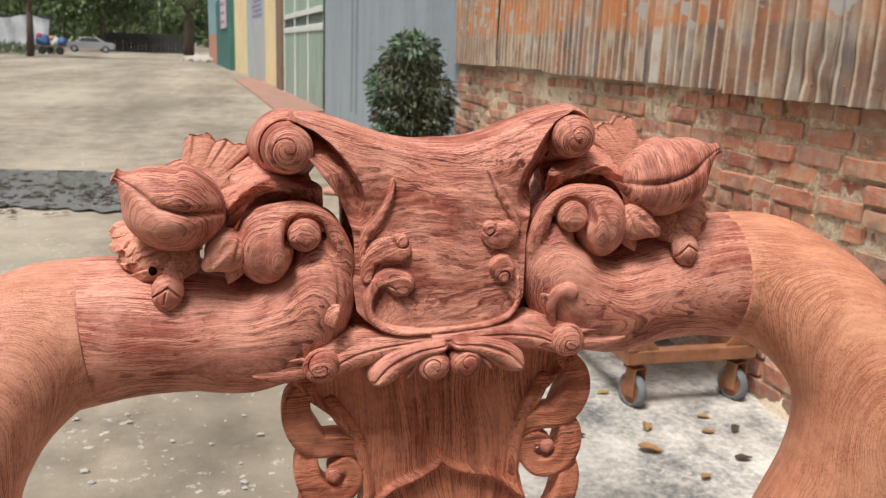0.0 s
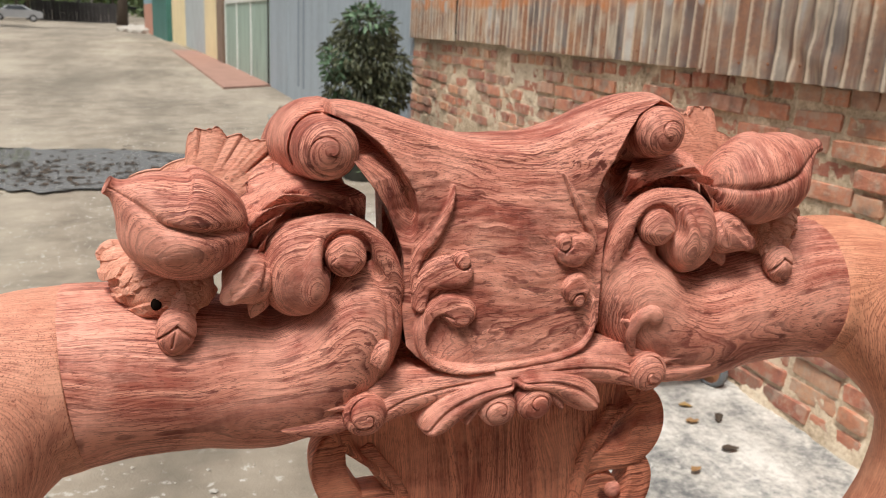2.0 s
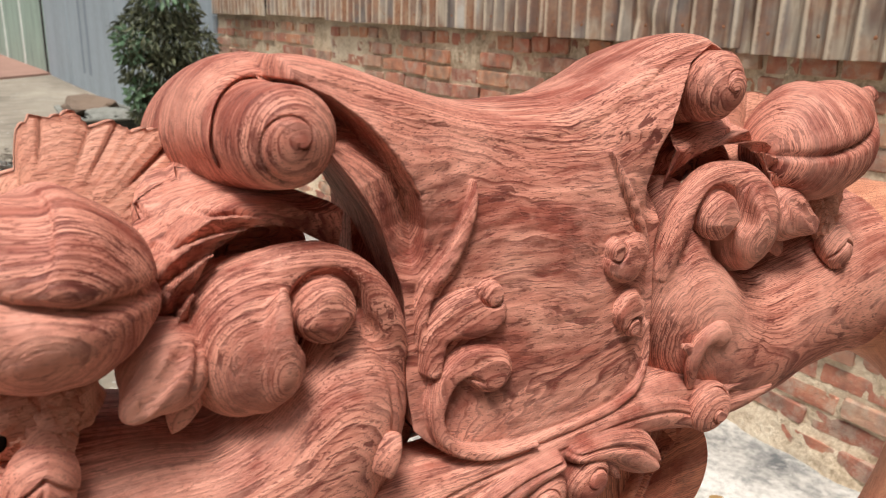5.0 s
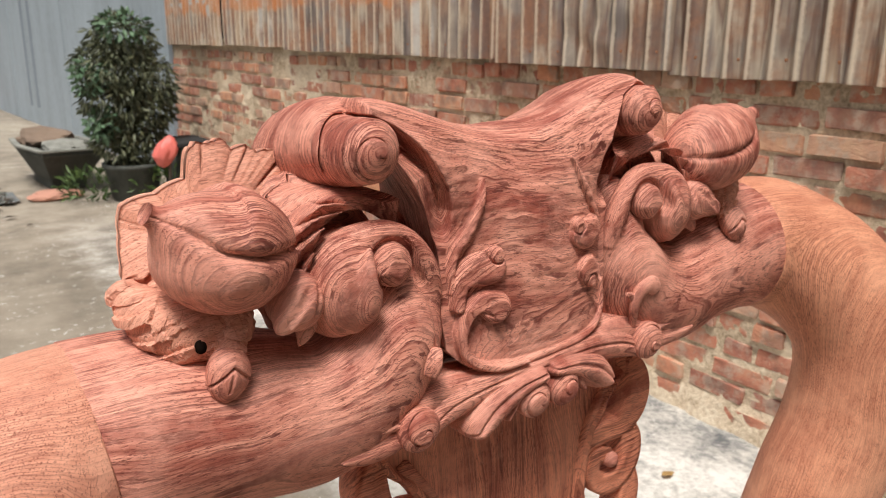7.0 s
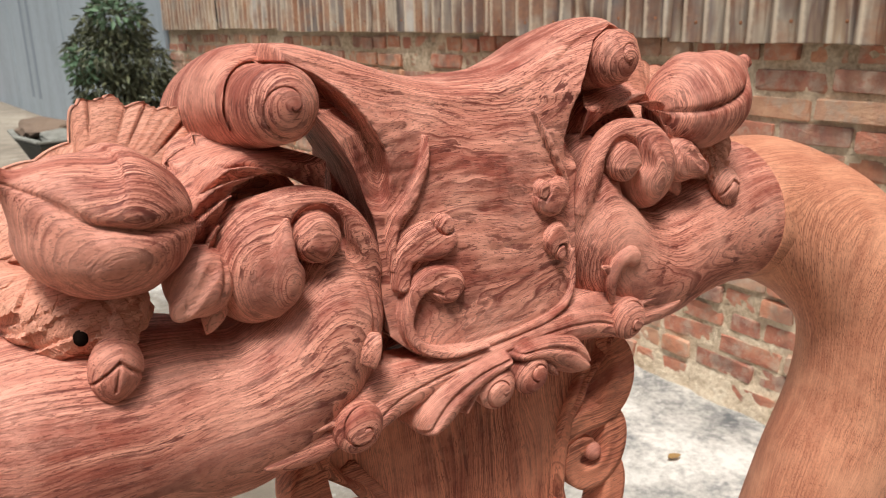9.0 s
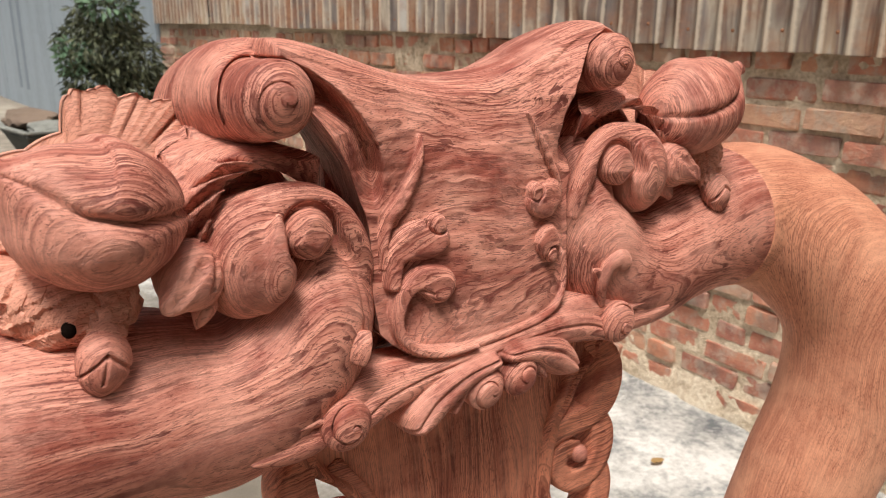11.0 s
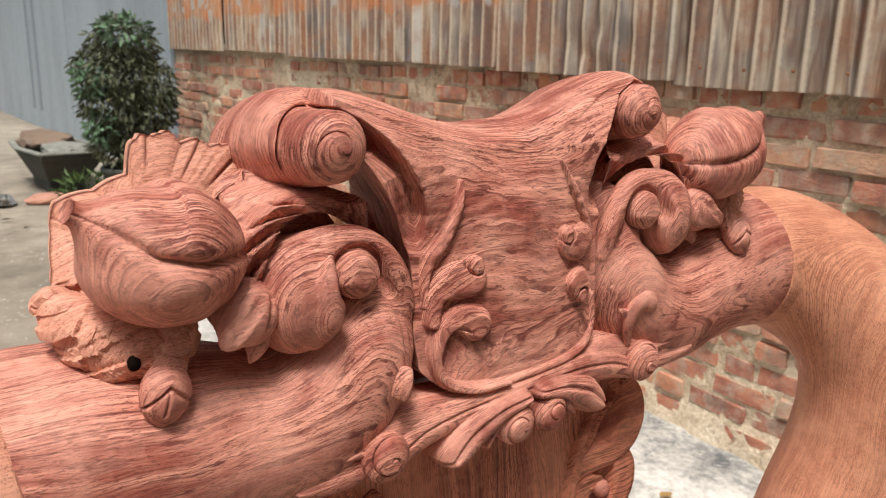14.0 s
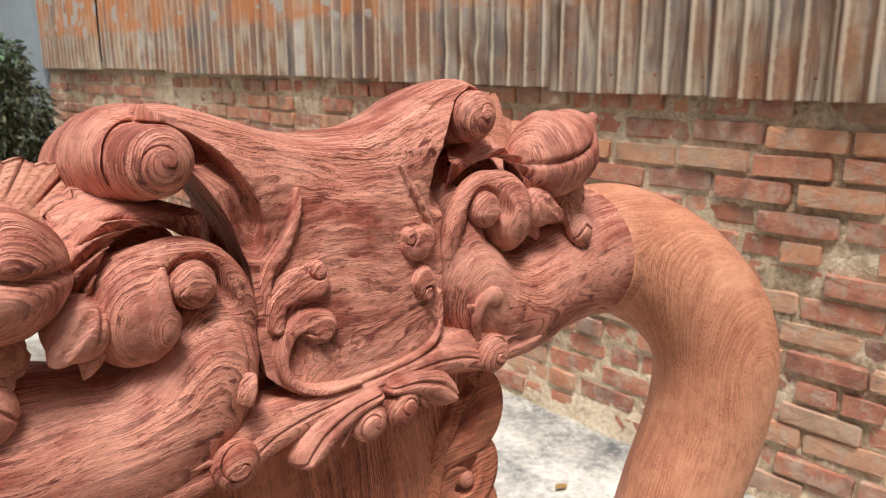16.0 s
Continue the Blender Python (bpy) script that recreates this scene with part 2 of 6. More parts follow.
def ground_material():
    """Worn concrete near the wall, sandy road beyond."""
    m, nt, b = material("worn_concrete_ground")
    p = coords(nt)
    big = noise_tex(nt, p, 0.45, 5.0, 0.6)
    mid = noise_tex(nt, p, 3.5, 6.0, 0.65)
    fine = noise_tex(nt, p, 40.0, 5.0, 0.7)
    grit = noise_tex(nt, p, 160.0, 3.0, 0.6)
    sand = ramp(nt, maths(nt, "MULTIPLY_ADD", mid, 0.6, maths(nt, "MULTIPLY", big, 0.4)), [(0.34, (0.15, 0.128, 0.100)), (0.5, (0.295, 0.25, 0.195)), (0.66, (0.43, 0.37, 0.295))])
    lime = ramp(nt, maths(nt, "MULTIPLY_ADD", fine, 0.35, maths(nt, "MULTIPLY", mid, 0.65)), [(0.37, (0.13, 0.14, 0.15)), (0.44, (0.31, 0.31, 0.30)), (0.51, (0.55, 0.53, 0.49)), (0.60, (0.80, 0.78, 0.73))])
    xyz = nt.nodes.new("ShaderNodeSeparateXYZ")
    nt.links.new(p, xyz.inputs[0])
    side = maths(nt, "ADD", xyz.outputs["X"], maths(nt, "MULTIPLY", mid, 1.1))
    near = ramp(nt, maths(nt, "MULTIPLY", side, 0.5), [(0.52, grey(0.0)), (0.68, grey(1.0))])
    reach = ramp(nt, maths(nt, "MULTIPLY", xyz.outputs["Y"], 0.1), [(0.40, grey(1.0)), (0.62, grey(0.0))])
    col = mixed(nt, maths(nt, "MULTIPLY", near, reach), sand, lime)
    track = noise_tex(nt, stretch(nt, p, (0.55, 0.09, 1)), 1.0, 4.0, 0.55)
    col = mixed(nt, ramp(nt, track, [(0.36, grey(0.55)), (0.5, grey(0.0))]), col, (0.12, 0.105, 0.08))
    col = mixed(nt, ramp(nt, track, [(0.52, grey(0.0)), (0.66, grey(0.5))]), col, (0.50, 0.45, 0.36))
    spots = ramp(nt, noise_tex(nt, p, 26.0, 4.0, 0.6), [(0.60, grey(0.0)), (0.64, grey(1.0))])
    patchy = ramp(nt, noise_tex(nt, p, 2.2, 3.0, 0.5), [(0.42, grey(0.0)), (0.6, grey(1.0))])
    col = mixed(nt, maths(nt, "MULTIPLY", maths(nt, "MULTIPLY", spots, patchy), 0.7), col, (0.66, 0.64, 0.60))
    nt.links.new(col, b.inputs["Base Color"])
    b.inputs["Roughness"].default_value = 0.88
    bump(nt, b, maths(nt, "ADD", maths(nt, "MULTIPLY", mid, 2.0), maths(nt, "ADD", fine, grit)), 0.5, 0.006)
    return m


def plain(name, colour, rough=0.8, vary=0.25, scale=6.0, metal=0.0, relief=0.002, streak=(1, 1, 1)):
    """A painted or natural surface with two scales of variation and a little relief."""
    m, nt, b = material(name)
    p = coords(nt)
    a = noise_tex(nt, stretch(nt, p, streak), scale, 5.0, 0.6)
    c = noise_tex(nt, p, scale * 12, 4.0, 0.65)
    lo = tuple(v * (1 - vary) for v in colour)
    hi = tuple(min(1.0, v * (1 + vary * 0.7)) for v in colour)
    col = ramp(nt, maths(nt, "MULTIPLY_ADD", c, 0.35, maths(nt, "MULTIPLY", a, 0.65)), [(0.33, lo), (0.5, colour), (0.67, hi)])
    nt.links.new(col, b.inputs["Base Color"])
    nt.links.new(maths(nt, "MULTIPLY_ADD", c, 0.15, rough - 0.07), b.inputs["Roughness"])
    b.inputs["Metallic"].default_value = metal
    if relief:
        bump(nt, b, c, 0.4, relief)
    return m


def leaf_material(name, dark, light):
    m, nt, b = material(name)
    r = nt.nodes.new("ShaderNodeNewGeometry").outputs["Random Per Island"]
    nt.links.new(ramp(nt, r, [(0.0, dark), (0.6, tuple((x + y) / 2 for x, y in zip(dark, light))), (1.0, light)]), b.inputs["Base Color"])
    b.inputs["Roughness"].default_value = 0.55
    return m


MORTAR = mortar_material()
BRICK = brick_material("Random")
BRICK_FAR = brick_material("Random Per Island")
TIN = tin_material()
GROUND = ground_material()
BLUE = plain("blue_grey_sheet_paint", (0.31, 0.365, 0.41), 0.6, 0.25, 0.9, streak=(2.5, 2.5, 0.45))
TIMBER = plain("dark_timber", (0.07, 0.05, 0.035), 0.9, 0.4, 9.0)
GREEN_GATE = plain("pale_green_gate_paint", (0.30, 0.40, 0.34), 0.6, 0.3, 1.5, streak=(3, 3, 0.6))
CREAM = plain("cream_wall_paint", (0.72, 0.60, 0.36), 0.85, 0.14, 0.9)
GREY_DOOR = plain("grey_door_paint", (0.42, 0.46, 0.47), 0.6, 0.18, 1.2)
WHITE_BAR = plain("white_bar_paint", (0.66, 0.70, 0.66), 0.6, 0.12, 3.0)
TEAL = plain("dark_teal_paint", (0.045, 0.16, 0.14), 0.6, 0.25, 0.8)
SKYBLUE = plain("faded_blue_paint", (0.22, 0.36, 0.42), 0.7, 0.2, 0.8)
SALMON = plain("salmon_plaster", (0.50, 0.25, 0.18), 0.85, 0.2, 0.8)
SIGN = plain("pale_pink_sign", (0.66, 0.52, 0.58), 0.6, 0.1, 1.5)
SIGN_BAR = plain("sign_lettering_bars", (0.25, 0.20, 0.36), 0.6, 0.1, 2.0)
BROWN = plain("brown_pillar_paint", (0.20, 0.14, 0.10), 0.8, 0.25, 2.0)
PAVE = plain("red_tile_pavement", (0.35, 0.20, 0.155), 0.85, 0.22, 2.0, relief=0.004)
# near-black colour that stands for the shade inside a drilled hole
HOLE_SHADE = plain("hole_shade", (0.014, 0.009, 0.007), 0.95, 0.2, 40.0)
HOLE_SHADE.node_tree.nodes["Principled BSDF"].inputs["Specular IOR Level"].default_value = 0.0
DARK = plain("dark_gap", (0.02, 0.02, 0.02), 0.9, 0.3, 5.0)
BARK = plain("bark", (0.11, 0.085, 0.065), 0.95, 0.4, 5.0, relief=0.01, streak=(3, 3, 0.7))
LEAF_DARK = leaf_material("shrub_leaves", (0.022, 0.028, 0.014), (0.17, 0.185, 0.10))
LEAF_PALE = leaf_material("fresh_leaves", (0.05, 0.10, 0.05), (0.16, 0.26, 0.15))
LEAF_TREE = leaf_material("tree_leaves", (0.022, 0.045, 0.014), (0.13, 0.19, 0.06))
GRASS = leaf_material("verge_grass", (0.03, 0.06, 0.015), (0.10, 0.16, 0.04))
DRY = plain("dry_leaf", (0.33, 0.19, 0.08), 0.8, 0.45, 30.0)
DRY_DARK = plain("rotten_leaf", (0.07, 0.05, 0.035), 0.85, 0.4, 30.0)
DRY_GOLD = plain("yellow_dry_leaf", (0.38, 0.235, 0.085), 0.75, 0.35, 30.0)
CEMENT = plain("weathered_cement", (0.075, 0.08, 0.07), 0.9, 0.4, 4.0, relief=0.006)
CEMENT_RIM = plain("worn_cement_rim", (0.25, 0.25, 0.22), 0.9, 0.35, 6.0, relief=0.006)
RUST = plain("rusty_steel", (0.30, 0.13, 0.065), 0.85, 0.45, 14.0, 0.1, 0.003)
RUBBER = plain("grey_rubber", (0.16, 0.17, 0.18), 0.75, 0.25, 20.0)
RED_PLASTIC = plain("faded_red_plastic", (0.72, 0.17, 0.14), 0.5, 0.18, 12.0)
SHEET = plain("grey_white_tarpaulin", (0.50, 0.52, 0.55), 0.6, 0.25, 1.2)
BLUE_TARP = plain("blue_plastic", (0.04, 0.10, 0.26), 0.5, 0.3, 1.5)
SILVER = plain("silver_car_paint", (0.45, 0.46, 0.48), 0.3, 0.06, 2.0, 0.4, 0.0)
CAR_GLASS = plain("dark_car_glass", (0.03, 0.035, 0.04), 0.12, 0.1, 2.0, 0.0, 0.0)
TYRE = plain("black_rubber", (0.03, 0.03, 0.03), 0.85, 0.2, 10.0)
FENCE = plain("dark_board_fence", (0.05, 0.045, 0.045), 0.85, 0.35, 1.0)
REDCLOTH = plain("red_cloth", (0.45, 0.06, 0.09), 0.85, 0.25, 3.0)
PEBBLE = plain("pale_chips", (0.44, 0.415, 0.37), 0.85, 0.3, 20.0)


def water_material():
    m, nt, b = material("muddy_puddle_water")
    p = coords(nt)
    a = noise_tex(nt, stretch(nt, p, (1.0, 1.6, 1)), 5.0, 5.0, 0.65)
    mud = ramp(nt, a, [(0.60, grey(0.0)), (0.66, grey(1.0))])
    nt.links.new(mixed(nt, mud, (0.17, 0.165, 0.155), (0.06, 0.056, 0.048)), b.inputs["Base Color"])
    nt.links.new(ramp(nt, a, [(0.56, grey(0.03)), (0.66, grey(0.7))]), b.inputs["Roughness"])
    bump(nt, b, maths(nt, "MULTIPLY", mud, a), 0.5, 0.01)
    return m


WATER = water_material()

# ---- mesh helpers ----
def mesh_object(name, verts, faces, mat, parent=None, smooth=False, label="", grain=None, mats=None, face_mats=None):
    me = bpy.data.meshes.new(name)
    me.from_pydata([tuple(v) for v in np.asarray(verts, float)], [], faces)
    for x in (mats or [mat]):
        me.materials.append(x)
    if smooth:
        me.polygons.foreach_set("use_smooth", [True] * len(me.polygons))
    if face_mats:
        me.polygons.foreach_set("material_index", face_mats)
    if grain is not None:
        at = me.attributes.new("grain", "FLOAT_VECTOR", "POINT")
        at.data.foreach_set("vector", np.asarray(grain, float).ravel())
    me.update()
    ob = new(name, me)
    ob.parent = parent
    if label:
        tagged(ob, label)
    return ob


def part(name, bm, mat, parent, label="", smooth=False):
    """Links a bmesh as one mesh object under a thing or a part."""
    me = bpy.data.meshes.new(name)
    bm.to_mesh(me)
    bm.free()
    me.materials.append(mat)
    if smooth:
        me.polygons.foreach_set("use_smooth", [True] * len(me.polygons))
    ob = new(name, me)
    ob.parent = parent
    if label:
        tagged(ob, label)
    return ob


def thing(name, label, category, m=Matrix(), group="", kind=""):
    ob = new(name)
    ob.matrix_world = m
    return tagged(ob, label, category, group, kind)


def box(bm, size, m=Matrix(), bevel=0.0):
    """A box with chamfered edges, centred on m."""
    res = bmesh.ops.create_cube(bm, size=1.0, matrix=m @ Matrix.Diagonal((*size, 1)))
    if bevel:
        edges = {e for v in res["verts"] for e in v.link_edges}
        bmesh.ops.bevel(bm, geom=list(edges), offset=bevel, segments=1, affect="EDGES", profile=0.5)
    return bm


def tube_bm(bm, a, b, r1, r2=None, seg=16):
    a, b = Vector(a), Vector(b)
    d = b - a
    m = Matrix.Translation((a + b) / 2) @ d.to_track_quat("Z", "Y").to_matrix().to_4x4()
    bmesh.ops.create_cone(bm, cap_ends=True, segments=seg, radius1=r1, radius2=r1 if r2 is None else r2, depth=d.length, matrix=m)
    return bm


def slab(x0, x1, y0, y1, z0, z1, bevel=0.0, bm=None):
    return box(bm or bmesh.new(), (x1 - x0, y1 - y0, z1 - z0), Matrix.Translation(((x0 + x1) / 2, (y0 + y1) / 2, (z0 + z1) / 2)), bevel)


# ---- ground ----
def ground():
    xs = np.concatenate([[-900, -200, -60, -20], np.linspace(-8, 8, 60), [20, 60, 200, 900]])
    ys = np.concatenate([[-900, -100, -20], np.linspace(-5, 14, 70), [20, 40, 80, 200, 500, 1500]])
    verts, faces = [], []
    for y in ys:
        for x in xs:
            near = abs(x) < 8 and -5 < y < 14
            z = 0.012 * (noise.noise(Vector((x * 0.9, y * 0.9, 0))) + 0.4 * noise.noise(Vector((x * 3, y * 3, 2)))) if near else 0.0
            verts.append((x, y, z))
    n = len(xs)
    for j in range(len(ys) - 1):
        for i in range(n - 1):
            a = j * n + i
            faces.append((a, a + 1, a + n + 1, a + n))
    ob = mesh_object("ground", verts, faces, GROUND, smooth=True)
    tagged(ob, "worn pale concrete yard running into a sandy village road", "ground", kind="structure")


ground()

WALL_X, WALL_END, TIN_Z = 1.888, 7.27, 1.15


def brick_wall():
    """Mortar core with single bricks standing proud of it."""
    bm = slab(WALL_X + 0.012, WALL_X + 0.21, -6.0, WALL_END, -0.05, TIN_Z + 0.10)
    core = part("wall_brick", bm, MORTAR, None)
    tagged(core, "old red brick wall with crumbling sandy mortar", "wall", kind="structure")
    # rough mortar skin between the bricks
    ny, nz = 420, 74
    verts, faces = [], []
    for k in range(nz):
        for j in range(ny):
            y, z = 0.3 + (WALL_END - 0.32) * j / (ny - 1), -0.02 + 1.24 * k / (nz - 1)
            far = min(1.0, max(0.0, (y - 2.6) / 2.4))
            d = 0.006 * far + (0.003 + 0.006 * far) * noise.noise(Vector((y * 4.5, z * 6, 11))) + 0.009 * noise.noise(Vector((y * 14, z * 16, 3))) + 0.006 * noise.noise(Vector((y * 45, z * 50, 7)))
            foot = 0.035 * max(0.0, 1 - z / 0.11) * (0.6 + 0.8 * noise.noise(Vector((y * 5, 1, 9))))
            verts.append((WALL_X + 0.004 - d - max(0.0, foot), y, z))
    for k in range(nz - 1):
        for j in range(ny - 1):
            a = k * ny + j
            faces.append((a, a + ny, a + ny + 1, a + 1))
    skin = mesh_object("mortar", verts, faces, MORTAR, core, smooth=True)
    return core


CORE = brick_wall()


def facade_x(y):
    """The street front bends a little to the left beyond the brick wall."""
    if y < 16.3:
        return 1.889 - 0.046 * (y - 7.27)
    if y < 27.6:
        return 1.473 - 0.073 * (y - 16.3)
    return 0.65 - 0.095 * (y - 27.6)


def front_panel(name, y0, y1, z0, z1, mat, parent=None, proud=0.0, thick=0.12, bevel=0.006, label=""):
    """A flat panel of the street front between two stations."""
    a, b = Vector((facade_x(y0) - proud, y0, 0)), Vector((facade_x(y1) - proud, y1, 0))
    d = b - a
    ang = math.atan2(-d.x, d.y)
    m = Matrix.Translation((a + b) / 2) @ Matrix.Rotation(ang, 4, "Z") @ Matrix.Translation((thick / 2, 0, (z0 + z1) / 2))
    bm = box(bmesh.new(), (thick, d.length, z1 - z0), m, bevel)
    return part(name, bm, mat, parent, label)


def street_front():
    w = front_panel("wall_blue", 7.275, 16.25, 0.0, 3.2, BLUE, bevel=0.0)
    tagged(w, "blue-grey painted sheet metal wall with stained seams", "wall", kind="structure")
    for y in (10.9, 14.1):
        front_panel("seam", y, y + 0.03, 0.02, 3.19, BLUE, w, 0.006, 0.006, 0.002)
    for y, h in ((12.6, 2.7), (13.05, 2.7)):
        front_panel("stain", y, y + 0.16, 0.25, h, plain("grey_stain", (0.20, 0.24, 0.28), 0.7, 0.3, 1.0, streak=(3, 3, 0.4)), w, 0.003, 0.004, 0.0)
    post = front_panel("corner_post", 7.22, 7.31, 0.0, 3.2, BLUE, None, 0.05, 0.10, 0.006)
    tagged(post, "blue-grey steel post at the end of the brick wall", "post", kind="structure")
    lamp = front_panel("door_1", 16.3, 23.4, 0.0, 3.3, GREEN_GATE, None, 0.0, 0.1)
    tagged(lamp, "pale green sheet metal gate with white crossbars", "gate", kind="structure")
    for z0, z1 in ((1.62, 1.76), (1.98, 2.10)):
        front_panel("crossbar", 16.5, 23.2, z0, z1, WHITE_BAR, lamp, 0.03, 0.04)
    for i in range(26):
        y = 16.7 + i * 0.25
        front_panel("grille_bar", y, y + 0.10, 1.76, 1.98, DARK, lamp, 0.012, 0.014, 0.0)
    for y in (16.33, 18.6, 20.9, 23.2):
        front_panel("stile", y, y + 0.12, 0.0, 3.3, WHITE_BAR if y > 16.4 else DARK, lamp, 0.02, 0.03)
    p = front_panel("pillar_1", 23.4, 24.8, 0, 3.4, BROWN, None, 0.08, 0.3)
    tagged(p, "brown painted gate pillar", "pillar", kind="structure")
    c = front_panel("wall_cream", 24.8, 42.0, 0, 3.6, CREAM, None, 0.0, 0.3)
    tagged(c, "cream painted house wall", "wall", kind="structure")
    d = front_panel("door_2", 27.7, 34.9, 0.05, 3.3, GREY_DOOR, None, 0.05, 0.06)
    tagged(d, "grey panelled metal door in the cream wall", "door", kind="structure")
    for z0, z1 in ((0.15, 1.55), (1.7, 2.15), (2.25, 3.2)):
        for y0 in (28.0, 30.3, 32.6):
            front_panel("panel", y0, y0 + 2.0, z0, z1, GREY_DOOR, d, 0.03, 0.04)
    front_panel("notice", 29.0, 33.0, 2.2, 3.0, plain("faded_blue_notice", (0.45, 0.52, 0.62), 0.7, 0.1, 2.0), d, 0.05, 0.02, 0.0)
    for i in range(4):
        front_panel("text_bar", 29.4, 32.4 - 0.5 * (i % 2), 2.3 + i * 0.17, 2.37 + i * 0.17, SIGN_BAR, d, 0.058, 0.01, 0.0)
    t = front_panel("wall_teal", 42.0, 53.0, 0, 3.8, TEAL, None, 0.25, 0.3)
    tagged(t, "dark teal painted shop front", "wall", kind="structure")
    sg = front_panel("signboard", 43.5, 47.0, 2.1, 5.2, SIGN, None, 0.35, 0.08)
    tagged(sg, "pale pink upright signboard with dark unreadable lines", "sign")
    for i in range(6):
        front_panel("text_bar", 44.0, 46.5, 2.35 + i * 0.45, 2.5 + i * 0.45, SIGN_BAR, sg, 0.362, 0.02, 0.0)
    f = front_panel("wall_faded_blue", 53.0, 63.5, 1.9, 4.6, SKYBLUE, None, 0.2, 0.3)
    tagged(f, "faded blue upper wall of a far house", "wall", kind="structure")
    f = front_panel("wall_salmon", 53.0, 63.5, 0, 1.9, SALMON, None, 0.2, 0.3)
    tagged(f, "salmon plaster base of a far house", "wall", kind="structure")
    # raised pavement of red tiles along the doors
    verts = [(facade_x(y) - (0.98 if y < 31 else 0.9), y, 0) for y in (15.2, 22.2, 31.5)] + [(facade_x(y), y, 0) for y in (31.5, 22.2, 16.2)]
    bm = bmesh.new()
    lo = [bm.verts.new(Vector(v)) for v in verts]
    hi = [bm.verts.new(Vector(v) + Vector((0, 0, 0.035))) for v in verts]
    bm.faces.new(hi)
    for i in range(6):
        j = (i + 1) % 6
        bm.faces.new((lo[i], lo[j], hi[j], hi[i]))
    bmesh.ops.recalc_face_normals(bm, faces=bm.faces)
    pv = part("pavement", bm, PAVE, None)
    tagged(pv, "raised red tiled pavement strip before the doors", "pavement", kind="structure")


street_front()


def sky_blocker():
    """Unseen wall and overhang added behind the camera to shut off the sky there."""
    bm = slab(-5.0, 1.85, -3.4, -3.2, 0.0, 3.6, 0.01)
    ob = part("wall_sky_block", bm, plain("grey_render", (0.30, 0.27, 0.23), 0.9, 0.2, 1.5), None)
    tagged(ob, "plain grey rendered wall added out of view to block the sky", "wall", kind="structure")
    bm = slab(-5.2, 1.85, -3.4, -1.7, 3.6, 3.75, 0.01)
    ob = part("sky_block_overhang", bm, TIMBER, None)
    tagged(ob, "dark overhang added out of view to block the sky", "roof", kind="structure")


sky_blocker()


def tin_sheet(y0, y1, z0, z1, x, lean=0.0, seed=0, dent=0.0):
    """One corrugated sheet with thickness, an uneven lower edge, nails and dents."""
    rng = random.Random(seed)
    pitch, amp = 0.076, 0.016
    ny, nz = int((y1 - y0) / 0.0076) + 1, 46
    verts, crest = [], []
    for back in (0.0, 0.0012):
        for k in range(nz):
            for j in range(ny):
                y = y0 + (y1 - y0) * j / (ny - 1)
                f = (k / (nz - 1)) ** 1.6
                zb = z0 + lean * (y - y0) + 0.006 * noise.noise(Vector((y * 3, seed, 0)))
                z = zb + (z1 - zb) * f
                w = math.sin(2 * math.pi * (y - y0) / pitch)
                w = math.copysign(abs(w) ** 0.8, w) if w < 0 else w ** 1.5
                crush = 0.0
                if dent:
                    crush = dent * math.exp(-(((y - y0 - 0.32) / 0.16) ** 2 + ((z - z0 - 0.13) / 0.12) ** 2))
                a = amp * (1 - 0.8 * min(1.0, crush / 0.02)) if dent else amp
                bend = 0.012 * noise.noise(Vector((y * 2.2, z * 1.7, seed))) + crush * noise.noise(Vector((y * 11, z * 11, 5)))
                low = 0.006 * math.exp(-(z - zb) / 0.04) * noise.noise(Vector((y * 9, 0, seed)))
                verts.append((x - a * w + bend + low + back, y, z))
                # ridge height at each vertex, from which the material paints crest highlights
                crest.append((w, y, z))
    n = ny * nz
    faces = []
    for k in range(nz - 1):
        for j in range(ny - 1):
            a = k * ny + j
            faces.append((a, a + ny, a + ny + 1, a + 1))
            faces.append((n + a, n + a + 1, n + a + ny + 1, n + a + ny))
    for j in range(ny - 1):
        faces.append((j, j + 1, n + j + 1, n + j))
    for k in range(nz - 1):
        a, b = k * ny, (k + 1) * ny
        faces.append((a, n + a, n + b, b))
        a, b = a + ny - 1, b + ny - 1
        faces.append((a, b, n + b, n + a))
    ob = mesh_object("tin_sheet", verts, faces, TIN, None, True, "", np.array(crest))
    tagged(ob, "rust-streaked corrugated tin sheet above the brick wall" + (", dented" if dent else ""), "metal sheet", "tin sheets over the wall")
    for j in range(int((y1 - y0) / 0.152)):
        yy = y0 + 0.019 + 0.076 * (2 * j + 1) - 0.038
        bm = bmesh.new()
        bmesh.ops.create_uvsphere(bm, u_segments=8, v_segments=5, radius=0.0055, matrix=Matrix.Translation((x - 0.004, yy, z0 + 0.05 + 0.012 * rng.random())) @ Matrix.Diagonal((0.6, 1, 1, 1)))
        part("nail", bm, RUST, ob, smooth=True)


